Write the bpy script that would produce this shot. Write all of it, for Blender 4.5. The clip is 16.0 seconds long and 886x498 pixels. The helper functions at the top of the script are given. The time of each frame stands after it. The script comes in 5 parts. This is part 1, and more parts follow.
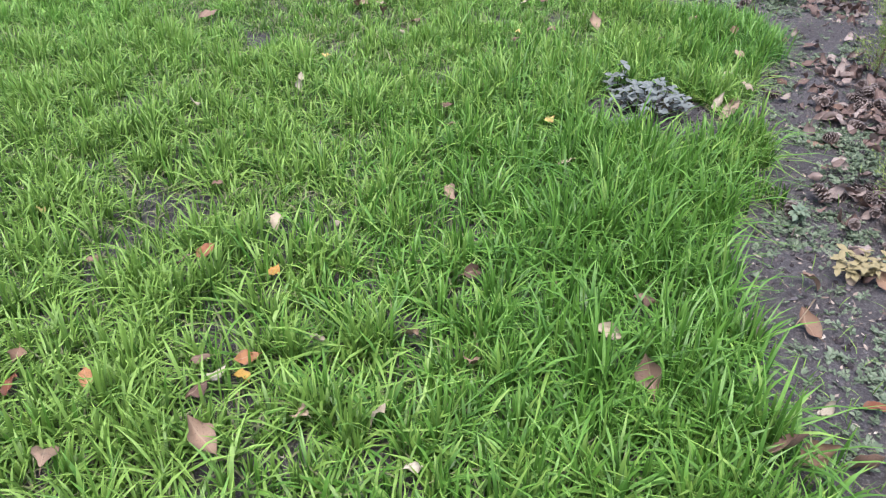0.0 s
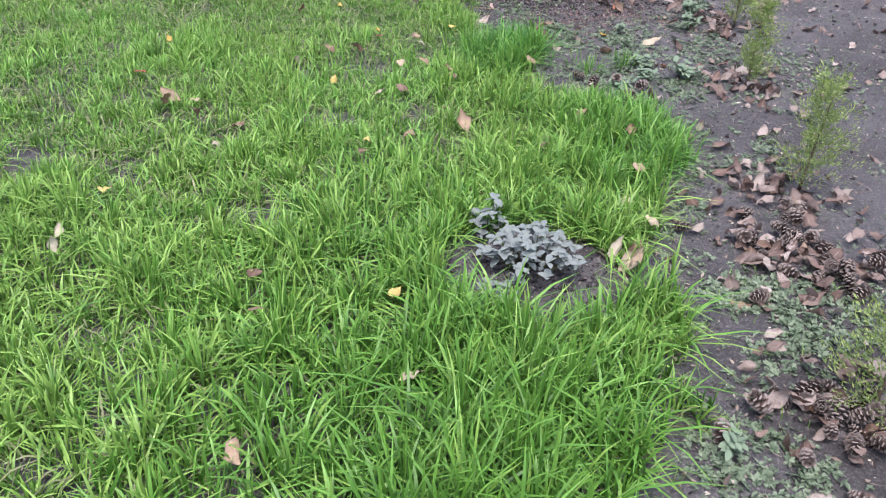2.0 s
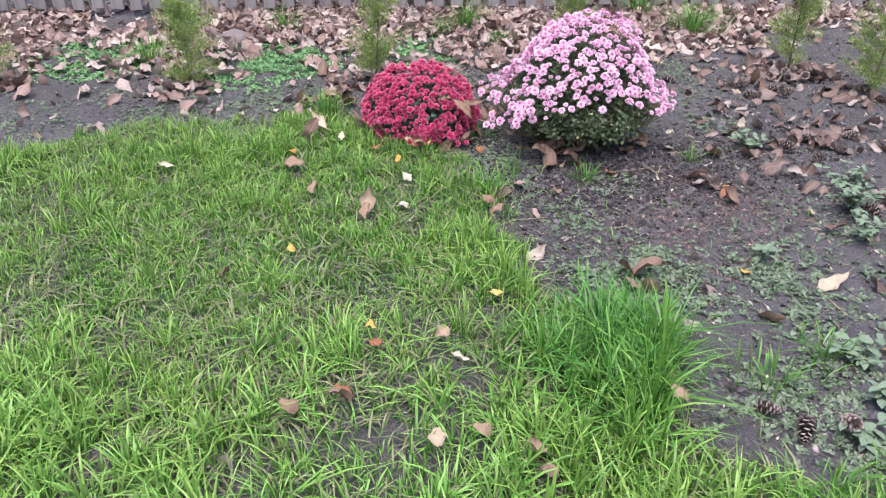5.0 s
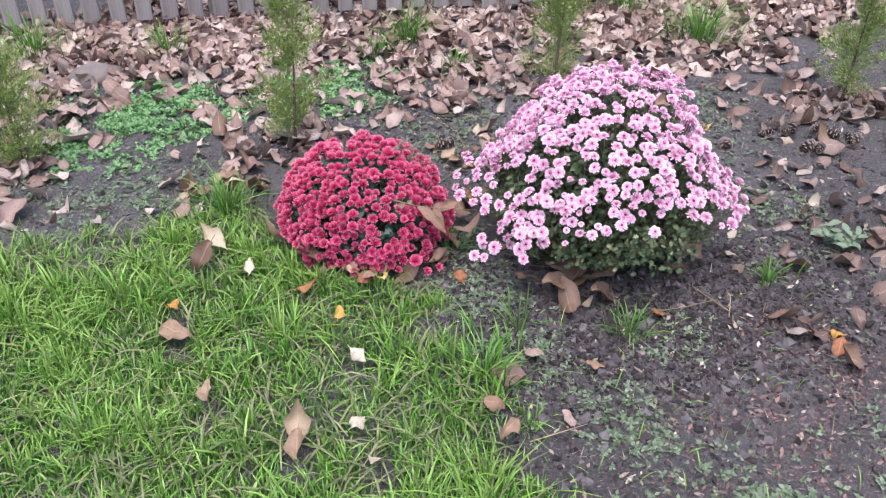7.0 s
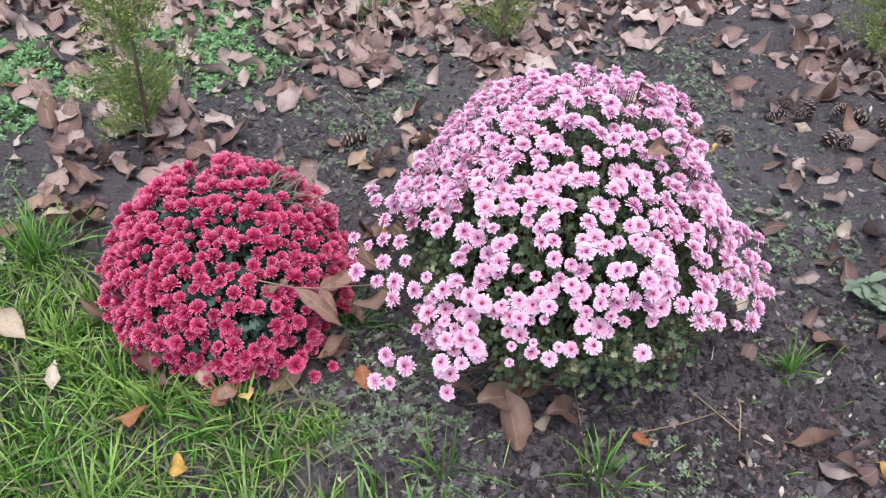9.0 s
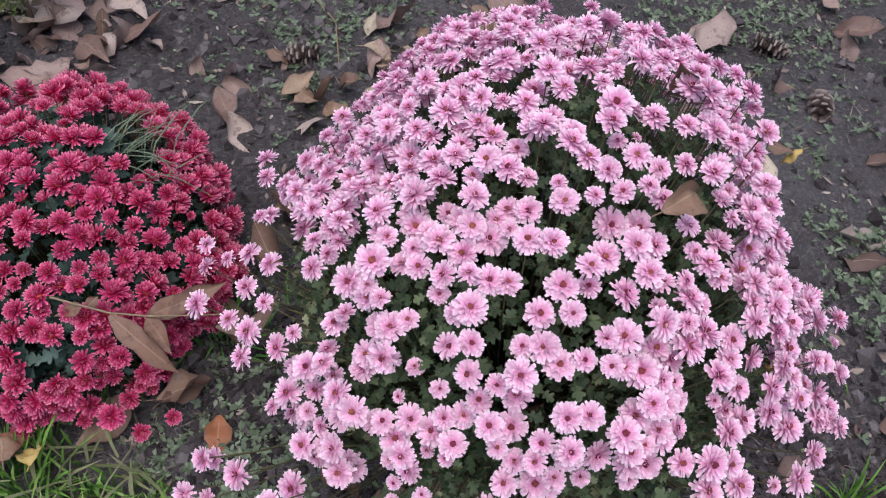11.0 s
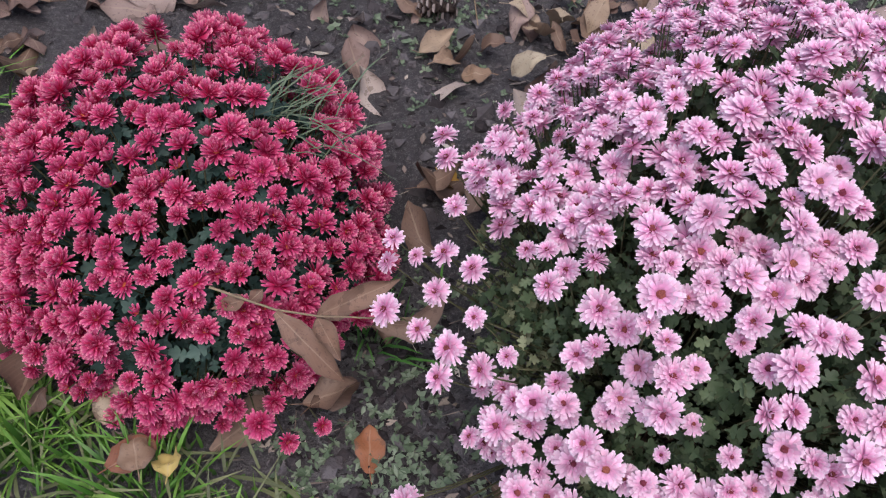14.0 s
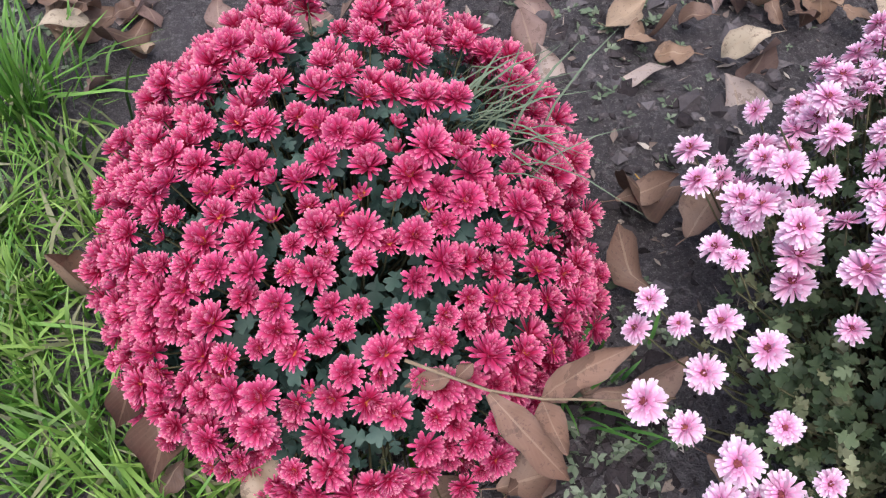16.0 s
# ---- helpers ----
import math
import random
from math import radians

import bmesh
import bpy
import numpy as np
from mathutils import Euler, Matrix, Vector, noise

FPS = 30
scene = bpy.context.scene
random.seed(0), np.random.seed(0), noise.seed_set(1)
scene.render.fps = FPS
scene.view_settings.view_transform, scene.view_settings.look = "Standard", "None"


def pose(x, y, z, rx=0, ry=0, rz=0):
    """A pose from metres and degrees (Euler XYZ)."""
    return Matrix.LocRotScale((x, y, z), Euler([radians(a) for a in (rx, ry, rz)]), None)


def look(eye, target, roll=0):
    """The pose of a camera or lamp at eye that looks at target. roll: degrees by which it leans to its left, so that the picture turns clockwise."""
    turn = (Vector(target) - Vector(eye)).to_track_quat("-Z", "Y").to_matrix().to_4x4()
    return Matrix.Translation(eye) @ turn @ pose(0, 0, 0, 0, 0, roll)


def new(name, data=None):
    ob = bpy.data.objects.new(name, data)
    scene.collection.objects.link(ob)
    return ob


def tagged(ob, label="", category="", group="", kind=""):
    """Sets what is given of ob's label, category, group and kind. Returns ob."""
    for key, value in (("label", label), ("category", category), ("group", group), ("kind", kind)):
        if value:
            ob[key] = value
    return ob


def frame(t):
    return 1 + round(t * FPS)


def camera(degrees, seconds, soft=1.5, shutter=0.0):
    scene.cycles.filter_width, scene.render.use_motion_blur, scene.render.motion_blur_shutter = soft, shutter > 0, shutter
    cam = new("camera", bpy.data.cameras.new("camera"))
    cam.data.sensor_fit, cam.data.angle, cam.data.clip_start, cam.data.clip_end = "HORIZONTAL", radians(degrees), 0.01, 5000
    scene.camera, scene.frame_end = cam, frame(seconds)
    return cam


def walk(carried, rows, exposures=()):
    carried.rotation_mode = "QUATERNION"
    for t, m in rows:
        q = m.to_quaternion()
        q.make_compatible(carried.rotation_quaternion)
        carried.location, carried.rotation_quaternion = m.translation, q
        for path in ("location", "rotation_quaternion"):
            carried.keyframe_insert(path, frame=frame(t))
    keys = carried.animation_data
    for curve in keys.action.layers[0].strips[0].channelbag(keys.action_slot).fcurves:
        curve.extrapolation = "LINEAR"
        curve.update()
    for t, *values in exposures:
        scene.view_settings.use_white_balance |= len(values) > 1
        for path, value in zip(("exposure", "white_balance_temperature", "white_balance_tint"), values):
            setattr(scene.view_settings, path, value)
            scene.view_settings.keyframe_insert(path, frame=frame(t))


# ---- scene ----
cam = camera(57.5, 16.0, soft=1.15)
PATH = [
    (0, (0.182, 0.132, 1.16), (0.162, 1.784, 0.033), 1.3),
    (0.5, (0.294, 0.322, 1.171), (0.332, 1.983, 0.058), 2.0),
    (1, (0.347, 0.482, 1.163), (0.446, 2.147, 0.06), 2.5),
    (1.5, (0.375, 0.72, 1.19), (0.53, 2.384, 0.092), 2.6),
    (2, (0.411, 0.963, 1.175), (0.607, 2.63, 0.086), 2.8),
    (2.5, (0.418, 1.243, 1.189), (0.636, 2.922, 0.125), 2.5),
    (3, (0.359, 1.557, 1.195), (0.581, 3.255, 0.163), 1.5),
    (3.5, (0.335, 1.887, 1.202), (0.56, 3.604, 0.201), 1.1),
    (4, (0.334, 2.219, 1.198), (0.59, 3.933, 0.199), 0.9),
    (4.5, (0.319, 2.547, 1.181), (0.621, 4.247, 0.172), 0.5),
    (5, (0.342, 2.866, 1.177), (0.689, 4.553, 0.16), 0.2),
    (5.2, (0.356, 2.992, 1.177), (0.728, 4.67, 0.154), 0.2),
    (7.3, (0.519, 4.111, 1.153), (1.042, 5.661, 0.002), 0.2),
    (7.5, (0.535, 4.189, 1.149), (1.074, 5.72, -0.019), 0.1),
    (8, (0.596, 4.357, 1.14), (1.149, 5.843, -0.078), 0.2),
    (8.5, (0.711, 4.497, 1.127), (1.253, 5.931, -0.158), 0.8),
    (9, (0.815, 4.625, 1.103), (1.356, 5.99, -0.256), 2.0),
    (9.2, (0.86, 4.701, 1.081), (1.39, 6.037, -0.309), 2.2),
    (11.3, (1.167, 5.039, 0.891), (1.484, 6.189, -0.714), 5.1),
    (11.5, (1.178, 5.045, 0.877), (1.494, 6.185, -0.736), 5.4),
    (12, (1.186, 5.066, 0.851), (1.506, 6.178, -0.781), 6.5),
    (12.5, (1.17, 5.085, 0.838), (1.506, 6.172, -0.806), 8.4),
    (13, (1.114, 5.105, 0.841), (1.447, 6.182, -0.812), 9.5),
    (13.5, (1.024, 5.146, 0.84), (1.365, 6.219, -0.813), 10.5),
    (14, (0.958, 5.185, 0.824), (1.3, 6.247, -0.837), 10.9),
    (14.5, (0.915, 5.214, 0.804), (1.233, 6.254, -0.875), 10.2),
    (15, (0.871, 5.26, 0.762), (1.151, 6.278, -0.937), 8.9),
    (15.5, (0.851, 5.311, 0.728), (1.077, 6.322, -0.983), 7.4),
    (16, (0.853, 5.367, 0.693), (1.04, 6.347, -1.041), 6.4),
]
SKY, SUN = 0.115, 1.3
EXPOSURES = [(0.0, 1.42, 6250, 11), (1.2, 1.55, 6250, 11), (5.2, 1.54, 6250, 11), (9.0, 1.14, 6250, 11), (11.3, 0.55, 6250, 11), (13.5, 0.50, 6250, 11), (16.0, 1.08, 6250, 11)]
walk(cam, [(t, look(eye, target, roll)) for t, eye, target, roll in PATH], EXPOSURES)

# ---------------------------------------------------------------- light
world = bpy.data.worlds.new("overcast_sky")
scene.world = world
world.use_nodes = True
_nt = world.node_tree
_sky = _nt.nodes.new("ShaderNodeTexSky")
_sky.sky_type = "NISHITA"
_sky.sun_disc = False
_sky.sun_elevation, _sky.sun_rotation = radians(75), radians(200)
_sky.dust_density, _sky.ozone_density, _sky.air_density = 4.0, 1.0, 1.0
_bg = _nt.nodes["Background"]
_bg.inputs["Strength"].default_value = SKY
_nt.links.new(_sky.outputs[0], _bg.inputs["Color"])
sun = new("sun", bpy.data.lights.new("sun", "SUN"))
sun.data.energy, sun.data.angle, sun.data.color = SUN, radians(60), (1.0, 0.975, 0.975)
sun.matrix_world = pose(0, 0, 30, 14, 0, -20)

RNG = np.random.default_rng(7)


# ---------------------------------------------------------------- materials
class Nodes:
    """A small wrapper round one material's node tree."""

    def __init__(self, name):
        self.m = bpy.data.materials.new(name)
        self.m.use_nodes = True
        self.t = self.m.node_tree
        self.t.nodes.clear()

    def add(self, kind, **values):
        node = self.t.nodes.new("ShaderNode" + kind)
        for key, value in values.items():
            node.inputs[key].default_value = value
        return node

    def link(self, a, b):
        self.t.links.new(a, b)

    def noise(self, coord, scale, detail=5.0, rough=0.6):
        n = self.add("TexNoise", Scale=scale, Detail=detail, Roughness=rough)
        self.link(coord, n.inputs["Vector"])
        return n.outputs["Fac"]

    def math(self, op, a, b):
        n = self.t.nodes.new("ShaderNodeMath")
        n.operation = op
        for k, v in enumerate((a, b)):
            if isinstance(v, (int, float)):
                n.inputs[k].default_value = v
            else:
                self.link(v, n.inputs[k])
        return n.outputs[0]

    def ramp(self, fac, stops):
        n = self.t.nodes.new("ShaderNodeValToRGB")
        el = n.color_ramp.elements
        while len(el) < len(stops):
            el.new(0.5)
        for e, (p, c) in zip(el, stops):
            e.position, e.color = p, (*c, 1)
        self.link(fac, n.inputs[0])
        return n.outputs["Color"]

    def mix(self, fac, a, b):
        n = self.t.nodes.new("ShaderNodeMix")
        n.data_type = "RGBA"
        for sock, v in ((n.inputs[0], fac), (n.inputs[6], a), (n.inputs[7], b)):
            if isinstance(v, (int, float)):
                sock.default_value = v
            elif isinstance(v, tuple):
                sock.default_value = (*v, 1)
            else:
                self.link(v, sock)
        return n.outputs[2]

    def finish(self, color, rough=0.7, bump=None, strength=0.3, distance=0.004, thin=0.0, spec=0.3):
        p = self.add("BsdfPrincipled", Roughness=rough)
        p.inputs["Specular IOR Level"].default_value = spec
        self.link(color, p.inputs["Base Color"])
        if bump is not None:
            b = self.add("Bump", Strength=strength, Distance=distance)
            self.link(bump, b.inputs["Height"])
            self.link(b.outputs[0], p.inputs["Normal"])
        out, shader = self.add("OutputMaterial"), p.outputs[0]
        if thin:
            tr, mx = self.add("BsdfTranslucent"), self.add("MixShader", Fac=thin)
            self.link(color, tr.inputs["Color"])
            self.link(shader, mx.inputs[1])
            self.link(tr.outputs[0], mx.inputs[2])
            shader = mx.outputs[0]
        self.link(shader, out.inputs["Surface"])
        return self.m


def plant_material(name, stops, by="island", scale=6.0, rough=0.55, thin=0.2, patches=0.35, spec=0.3, tip=None):
    """Leaves and blades: colour varies leaf by leaf, with slow patches, fine streaks and (tip) a lighter end."""
    n = Nodes(name)
    co = n.add("TexCoord").outputs["Object"]
    rnd = n.add("NewGeometry").outputs["Random Per Island"] if by == "island" else n.add("ObjectInfo").outputs["Random"]
    slow = n.noise(co, scale, 2.0)
    fine = n.noise(co, 180.0, 3.0)
    fac = n.math("ADD", n.math("MULTIPLY", rnd, 1 - patches), n.math("MULTIPLY", slow, patches))
    fac = n.math("ADD", fac, n.math("MULTIPLY", n.math("SUBTRACT", fine, 0.5), 0.25))
    color = n.ramp(fac, stops)
    # lighter tip over darker foot: shade low in the tufts put into colour
    if tip:
        sep = n.add("SeparateXYZ")
        n.link(n.add("UVMap").outputs[0], sep.inputs[0])
        color = n.mix(n.math("POWER", sep.outputs[1], 2.5), color, tip)
    return n.finish(color, rough, fine, 0.15, 0.002, thin, spec)


def petal_material(name, root, body, edge, tip, wild, thin=0.2, heart=0.38, vary=0.4):
    """Petals: dark at the root, a broad body colour, a pale end; each bloom a little different."""
    n = Nodes(name)
    sep = n.add("SeparateXYZ")
    n.link(n.add("UVMap").outputs[0], sep.inputs[0])
    rnd = n.add("ObjectInfo").outputs["Random"]
    isl = n.add("NewGeometry").outputs["Random Per Island"]
    # real pale ends; the body-to-edge step also paints shading between petal layers
    along = n.ramp(sep.outputs[1], [(0.0, root), (heart, body), (0.58, body), (0.88, edge), (1.0, tip)])
    vein = n.noise(n.add("TexCoord").outputs["Object"], 420.0, 2.0)
    color = n.mix(n.math("MULTIPLY", rnd, vary), along, wild)
    hsv = n.add("HueSaturation")
    n.link(color, hsv.inputs["Color"])
    n.link(n.math("ADD", 0.78, n.math("ADD", n.math("MULTIPLY", isl, 0.26), n.math("MULTIPLY", vein, 0.16))), hsv.inputs["Value"])
    return n.finish(hsv.outputs[0], 0.6, vein, 0.1, 0.001, thin, 0.2)


def litter_material(name, stops, by, rough=0.6):
    """Dry leaves: a colour to each leaf, blotches, pale veins that branch from the midrib."""
    n = Nodes(name)
    co = n.add("TexCoord").outputs["Object"]
    rnd = n.add("ObjectInfo").outputs["Random"] if by == "object" else n.add("NewGeometry").outputs["Random Per Island"]
    sep = n.add("SeparateXYZ")
    n.link(n.add("UVMap").outputs[0], sep.inputs[0])
    u, v = sep.outputs[0], sep.outputs[1]
    side = n.math("ABSOLUTE", n.math("SUBTRACT", u, 0.5), 0.0)
    rib = n.math("LESS_THAN", side, 0.03)
    vein = n.math("POWER", n.math("SINE", n.math("ADD", n.math("MULTIPLY", v, 30.0), n.math("MULTIPLY", side, -24.0)), 0.0), 8.0)
    blot = n.noise(co, 45.0, 4.0)
    color = n.ramp(n.math("ADD", n.math("MULTIPLY", rnd, 0.8), n.math("MULTIPLY", blot, 0.25)), stops)
    freck = n.noise(co, 210.0, 3.0, 0.7)
    color = n.mix(n.math("MULTIPLY", n.math("GREATER_THAN", blot, 0.60), 0.45), color, (0.10, 0.06, 0.045))
    color = n.mix(n.math("MULTIPLY", n.math("GREATER_THAN", freck, 0.60), 0.35), color, (0.07, 0.045, 0.04))
    color = n.mix(n.math("MULTIPLY", n.math("POWER", n.math("MULTIPLY", side, 2.0), 5.0), 0.4), color, (0.08, 0.05, 0.04))
    color = n.mix(n.math("MULTIPLY", n.math("MAXIMUM", rib, n.math("MULTIPLY", vein, 0.15)), 0.3), color, (0.45, 0.34, 0.24))
    return n.finish(color, rough, blot, 0.3, 0.002, 0.12, 0.35)


def soil_material():
    n = Nodes("garden_soil")
    co = n.add("TexCoord").outputs["Object"]
    big, mid, fine = n.noise(co, 1.6, 3.0), n.noise(co, 14.0, 6.0, 0.65), n.noise(co, 120.0, 5.0, 0.7)
    dry = n.ramp(big, [(0.36, (0.094, 0.084, 0.095)), (0.64, (0.262, 0.245, 0.268))])
    color = n.mix(n.math("MULTIPLY", mid, 0.75), dry, (0.050, 0.040, 0.037))
    speck = n.ramp(fine, [(0.32, (0.016, 0.013, 0.013)), (0.54, (0.095, 0.080, 0.080)), (0.70, (0.33, 0.305, 0.305))])
    color = n.mix(0.5, color, speck)
    grit = n.noise(co, 420.0, 3.0, 0.7)
    color = n.mix(n.math("MULTIPLY", n.math("GREATER_THAN", grit, 0.60), 0.45), color, (0.30, 0.28, 0.275))
    height = n.math("ADD", n.math("MULTIPLY", mid, 1.2), n.math("ADD", fine, n.math("MULTIPLY", grit, 0.5)))
    return n.finish(color, 0.78, height, 1.0, 0.016, 0.0, 0.4)


def plain_material(name, stops, scale, rough, bump=0.4, stretch=(1, 1, 1), spec=0.3, by="object"):
    n = Nodes(name)
    mp = n.add("Mapping")
    mp.inputs["Scale"].default_value = stretch
    n.link(n.add("TexCoord").outputs["Object"], mp.inputs["Vector"])
    f, g = n.noise(mp.outputs[0], scale, 5.0), n.noise(mp.outputs[0], scale * 9, 4.0)
    rnd = n.add("ObjectInfo").outputs["Random"] if by == "object" else n.add("NewGeometry").outputs["Random Per Island"]
    most = 0.25 if by == "object" else 0.55
    fac = n.math("ADD", n.math("MULTIPLY", f, 0.85 - most), n.math("ADD", n.math("MULTIPLY", g, 0.2), n.math("MULTIPLY", rnd, most)))
    return n.finish(n.ramp(fac, stops), rough, n.math("ADD", f, g), bump, 0.004, 0.0, spec)


def cone_material():
    """Woody cone scales: dark brown inside, weathered pale grey along the outer rim."""
    n = Nodes("pine_cone_scale")
    sep = n.add("SeparateXYZ")
    n.link(n.add("UVMap").outputs[0], sep.inputs[0])
    grain = n.noise(n.add("TexCoord").outputs["Object"], 260.0, 3.0)
    fac = n.math("ADD", sep.outputs[1], n.math("MULTIPLY", n.math("SUBTRACT", grain, 0.5), 0.3))
    color = n.ramp(fac, [(0.25, (0.035, 0.024, 0.021)), (0.62, (0.095, 0.066, 0.056)), (0.82, (0.20, 0.155, 0.14)), (1.0, (0.33, 0.28, 0.26))])
    tone = n.mix(n.math("MULTIPLY", n.add("ObjectInfo").outputs["Random"], 0.4), color, (0.16, 0.12, 0.11))
    return n.finish(tone, 0.85, grain, 0.4, 0.002, 0.0, 0.2)


SOIL = soil_material()
CLOD = plain_material("crumbled_soil", [(0.25, (0.036, 0.030, 0.032)), (0.55, (0.090, 0.078, 0.082)), (0.85, (0.165, 0.148, 0.154)), (0.99, (0.28, 0.26, 0.26))], 40, 0.95, 0.8, spec=0.1, by="island")
# dark tone of the dug bed; also stands in for shade between bushes
DUG_SOIL_SHADE = plain_material("dug_soil_and_shade", [(0.25, (0.020, 0.016, 0.017)), (0.6, (0.050, 0.041, 0.043)), (0.9, (0.105, 0.090, 0.094))], 60, 0.9, 0.8, spec=0.2, by="island")
GRASS = plant_material("lawn_grass", [(0.0, (0.028, 0.075, 0.018)), (0.35, (0.074, 0.16, 0.027)), (0.62, (0.152, 0.272, 0.048)), (0.82, (0.245, 0.385, 0.095)), (0.95, (0.31, 0.41, 0.17)), (1.0, (0.44, 0.46, 0.29))], scale=0.9, patches=0.3, tip=(0.285, 0.45, 0.095), thin=0.2, rough=0.42, spec=0.36)
DRY_GRASS = plant_material("drier_grass", [(0.0, (0.06, 0.13, 0.03)), (0.35, (0.112, 0.275, 0.045)), (0.65, (0.19, 0.39, 0.08)), (0.90, (0.31, 0.44, 0.16)), (1.0, (0.50, 0.47, 0.32))], scale=1.5, patches=0.3, tip=(0.28, 0.47, 0.10), thin=0.2, rough=0.45, spec=0.36)
LUSH = plant_material("lush_grass", [(0.0, (0.015, 0.055, 0.010)), (0.4, (0.046, 0.138, 0.018)), (0.75, (0.13, 0.285, 0.042)), (0.92, (0.25, 0.42, 0.12)), (1.0, (0.36, 0.46, 0.24))], scale=3, thin=0.2, tip=(0.16, 0.325, 0.055), rough=0.4, spec=0.4, patches=0.25)
LUSH_BLADE = plant_material("lush_grass_blade", [(0.0, (0.015, 0.055, 0.010)), (0.4, (0.046, 0.138, 0.018)), (0.75, (0.13, 0.285, 0.042)), (0.92, (0.25, 0.42, 0.12)), (1.0, (0.36, 0.46, 0.24))], by="object", scale=3, thin=0.2, tip=(0.16, 0.325, 0.055), rough=0.4, spec=0.4, patches=0.25)
THATCH = plant_material("dead_thatch", [(0.0, (0.05, 0.055, 0.028)), (0.4, (0.115, 0.13, 0.058)), (0.8, (0.22, 0.225, 0.115)), (1.0, (0.42, 0.40, 0.29))], scale=2, thin=0.1)
WEED = plant_material("low_weeds", [(0.0, (0.06, 0.09, 0.048)), (0.5, (0.13, 0.172, 0.108)), (1.0, (0.25, 0.29, 0.205))], scale=3, thin=0.12)
CHICKWEED = plant_material("chickweed_green", [(0.0, (0.07, 0.16, 0.06)), (0.5, (0.165, 0.315, 0.13)), (1.0, (0.31, 0.46, 0.24))], scale=3, thin=0.2)
BROADLEAF = plant_material("broadleaf_weed", [(0.0, (0.09, 0.135, 0.085)), (0.6, (0.17, 0.225, 0.15)), (1.0, (0.27, 0.33, 0.20))], scale=9, thin=0.15)
WILTED = plant_material("wilted_leaf", [(0.0, (0.16, 0.13, 0.06)), (0.5, (0.30, 0.25, 0.13)), (1.0, (0.42, 0.37, 0.23))], scale=9, thin=0.15)
SILVER = plant_material("silvery_leaf", [(0.0, (0.10, 0.12, 0.108)), (0.6, (0.18, 0.20, 0.192)), (1.0, (0.30, 0.315, 0.315))], scale=9, thin=0.08, rough=0.75)
DARK_LEAF = plant_material("dark_chrysanthemum_leaf", [(0.0, (0.020, 0.045, 0.036)), (0.6, (0.048, 0.092, 0.073)), (1.0, (0.10, 0.16, 0.125))], scale=12, thin=0.08)
GREY_LEAF = plant_material("green_chrysanthemum_leaf", [(0.0, (0.024, 0.04, 0.019)), (0.55, (0.065, 0.098, 0.045)), (0.9, (0.155, 0.20, 0.10)), (1.0, (0.23, 0.18, 0.10))], scale=12, thin=0.1)
OLIVE_LEAF = plant_material("olive_flank_leaf", [(0.0, (0.08, 0.095, 0.045)), (0.5, (0.175, 0.19, 0.10)), (0.85, (0.27, 0.285, 0.165)), (1.0, (0.27, 0.18, 0.11))], scale=9, thin=0.12)
STEM = plain_material("green_brown_stem", [(0.3, (0.05, 0.055, 0.025)), (0.8, (0.13, 0.12, 0.06))], 60, 0.7)
THUJA = plant_material("thuja_scale_foliage", [(0.0, (0.11, 0.165, 0.05)), (0.5, (0.24, 0.32, 0.095)), (0.85, (0.37, 0.43, 0.15)), (1.0, (0.36, 0.29, 0.12))], scale=14, thin=0.22)
BARK = plain_material("thin_bark", [(0.3, (0.09, 0.06, 0.045)), (0.8, (0.22, 0.16, 0.12))], 50, 0.9)
PINK = petal_material("pale_pink_petal", (0.35, 0.025, 0.14), (0.78, 0.335, 0.56), (0.88, 0.57, 0.735), (0.92, 0.755, 0.845), (0.86, 0.59, 0.72), heart=0.44)
CRIMSON = petal_material("crimson_petal", (0.50, 0.018, 0.026), (0.53, 0.016, 0.094), (0.71, 0.120, 0.285), (0.86, 0.38, 0.46), (0.63, 0.055, 0.21), heart=0.40, vary=0.4)
PINK_EYE = plain_material("dark_flower_eye", [(0.25, (0.09, 0.012, 0.032)), (0.5, (0.19, 0.028, 0.055)), (0.7, (0.33, 0.11, 0.06)), (0.88, (0.60, 0.34, 0.08))], 420, 0.8)
RED_EYE = plain_material("amber_flower_eye", [(0.3, (0.50, 0.05, 0.05)), (0.8, (0.78, 0.34, 0.08))], 300, 0.8)
HANGING_LEAF = litter_material("hanging_brown_leaf", [(0.05, (0.15, 0.08, 0.055)), (0.5, (0.22, 0.125, 0.088)), (1.0, (0.29, 0.18, 0.13))], "object")
BROWN_LEAF = litter_material("brown_leathery_leaf", [(0.05, (0.085, 0.048, 0.034)), (0.4, (0.165, 0.10, 0.074)), (0.8, (0.225, 0.145, 0.105)), (1.0, (0.26, 0.17, 0.125))], "object")
TAN_LEAF = litter_material("tan_dry_leaf", [(0.05, (0.20, 0.115, 0.075)), (0.45, (0.32, 0.22, 0.15)), (0.9, (0.45, 0.37, 0.27))], "object")
YELLOW_LEAF = litter_material("yellow_autumn_leaf", [(0.05, (0.40, 0.18, 0.045)), (0.5, (0.50, 0.31, 0.06)), (0.95, (0.55, 0.44, 0.17))], "object")
RUST_LEAF = litter_material("rusty_autumn_leaf", [(0.05, (0.15, 0.05, 0.032)), (0.5, (0.28, 0.10, 0.045)), (0.95, (0.38, 0.18, 0.075))], "object")
PALE_LEAF = litter_material("bleached_dry_leaf", [(0.05, (0.32, 0.26, 0.19)), (0.95, (0.52, 0.46, 0.36))], "object")
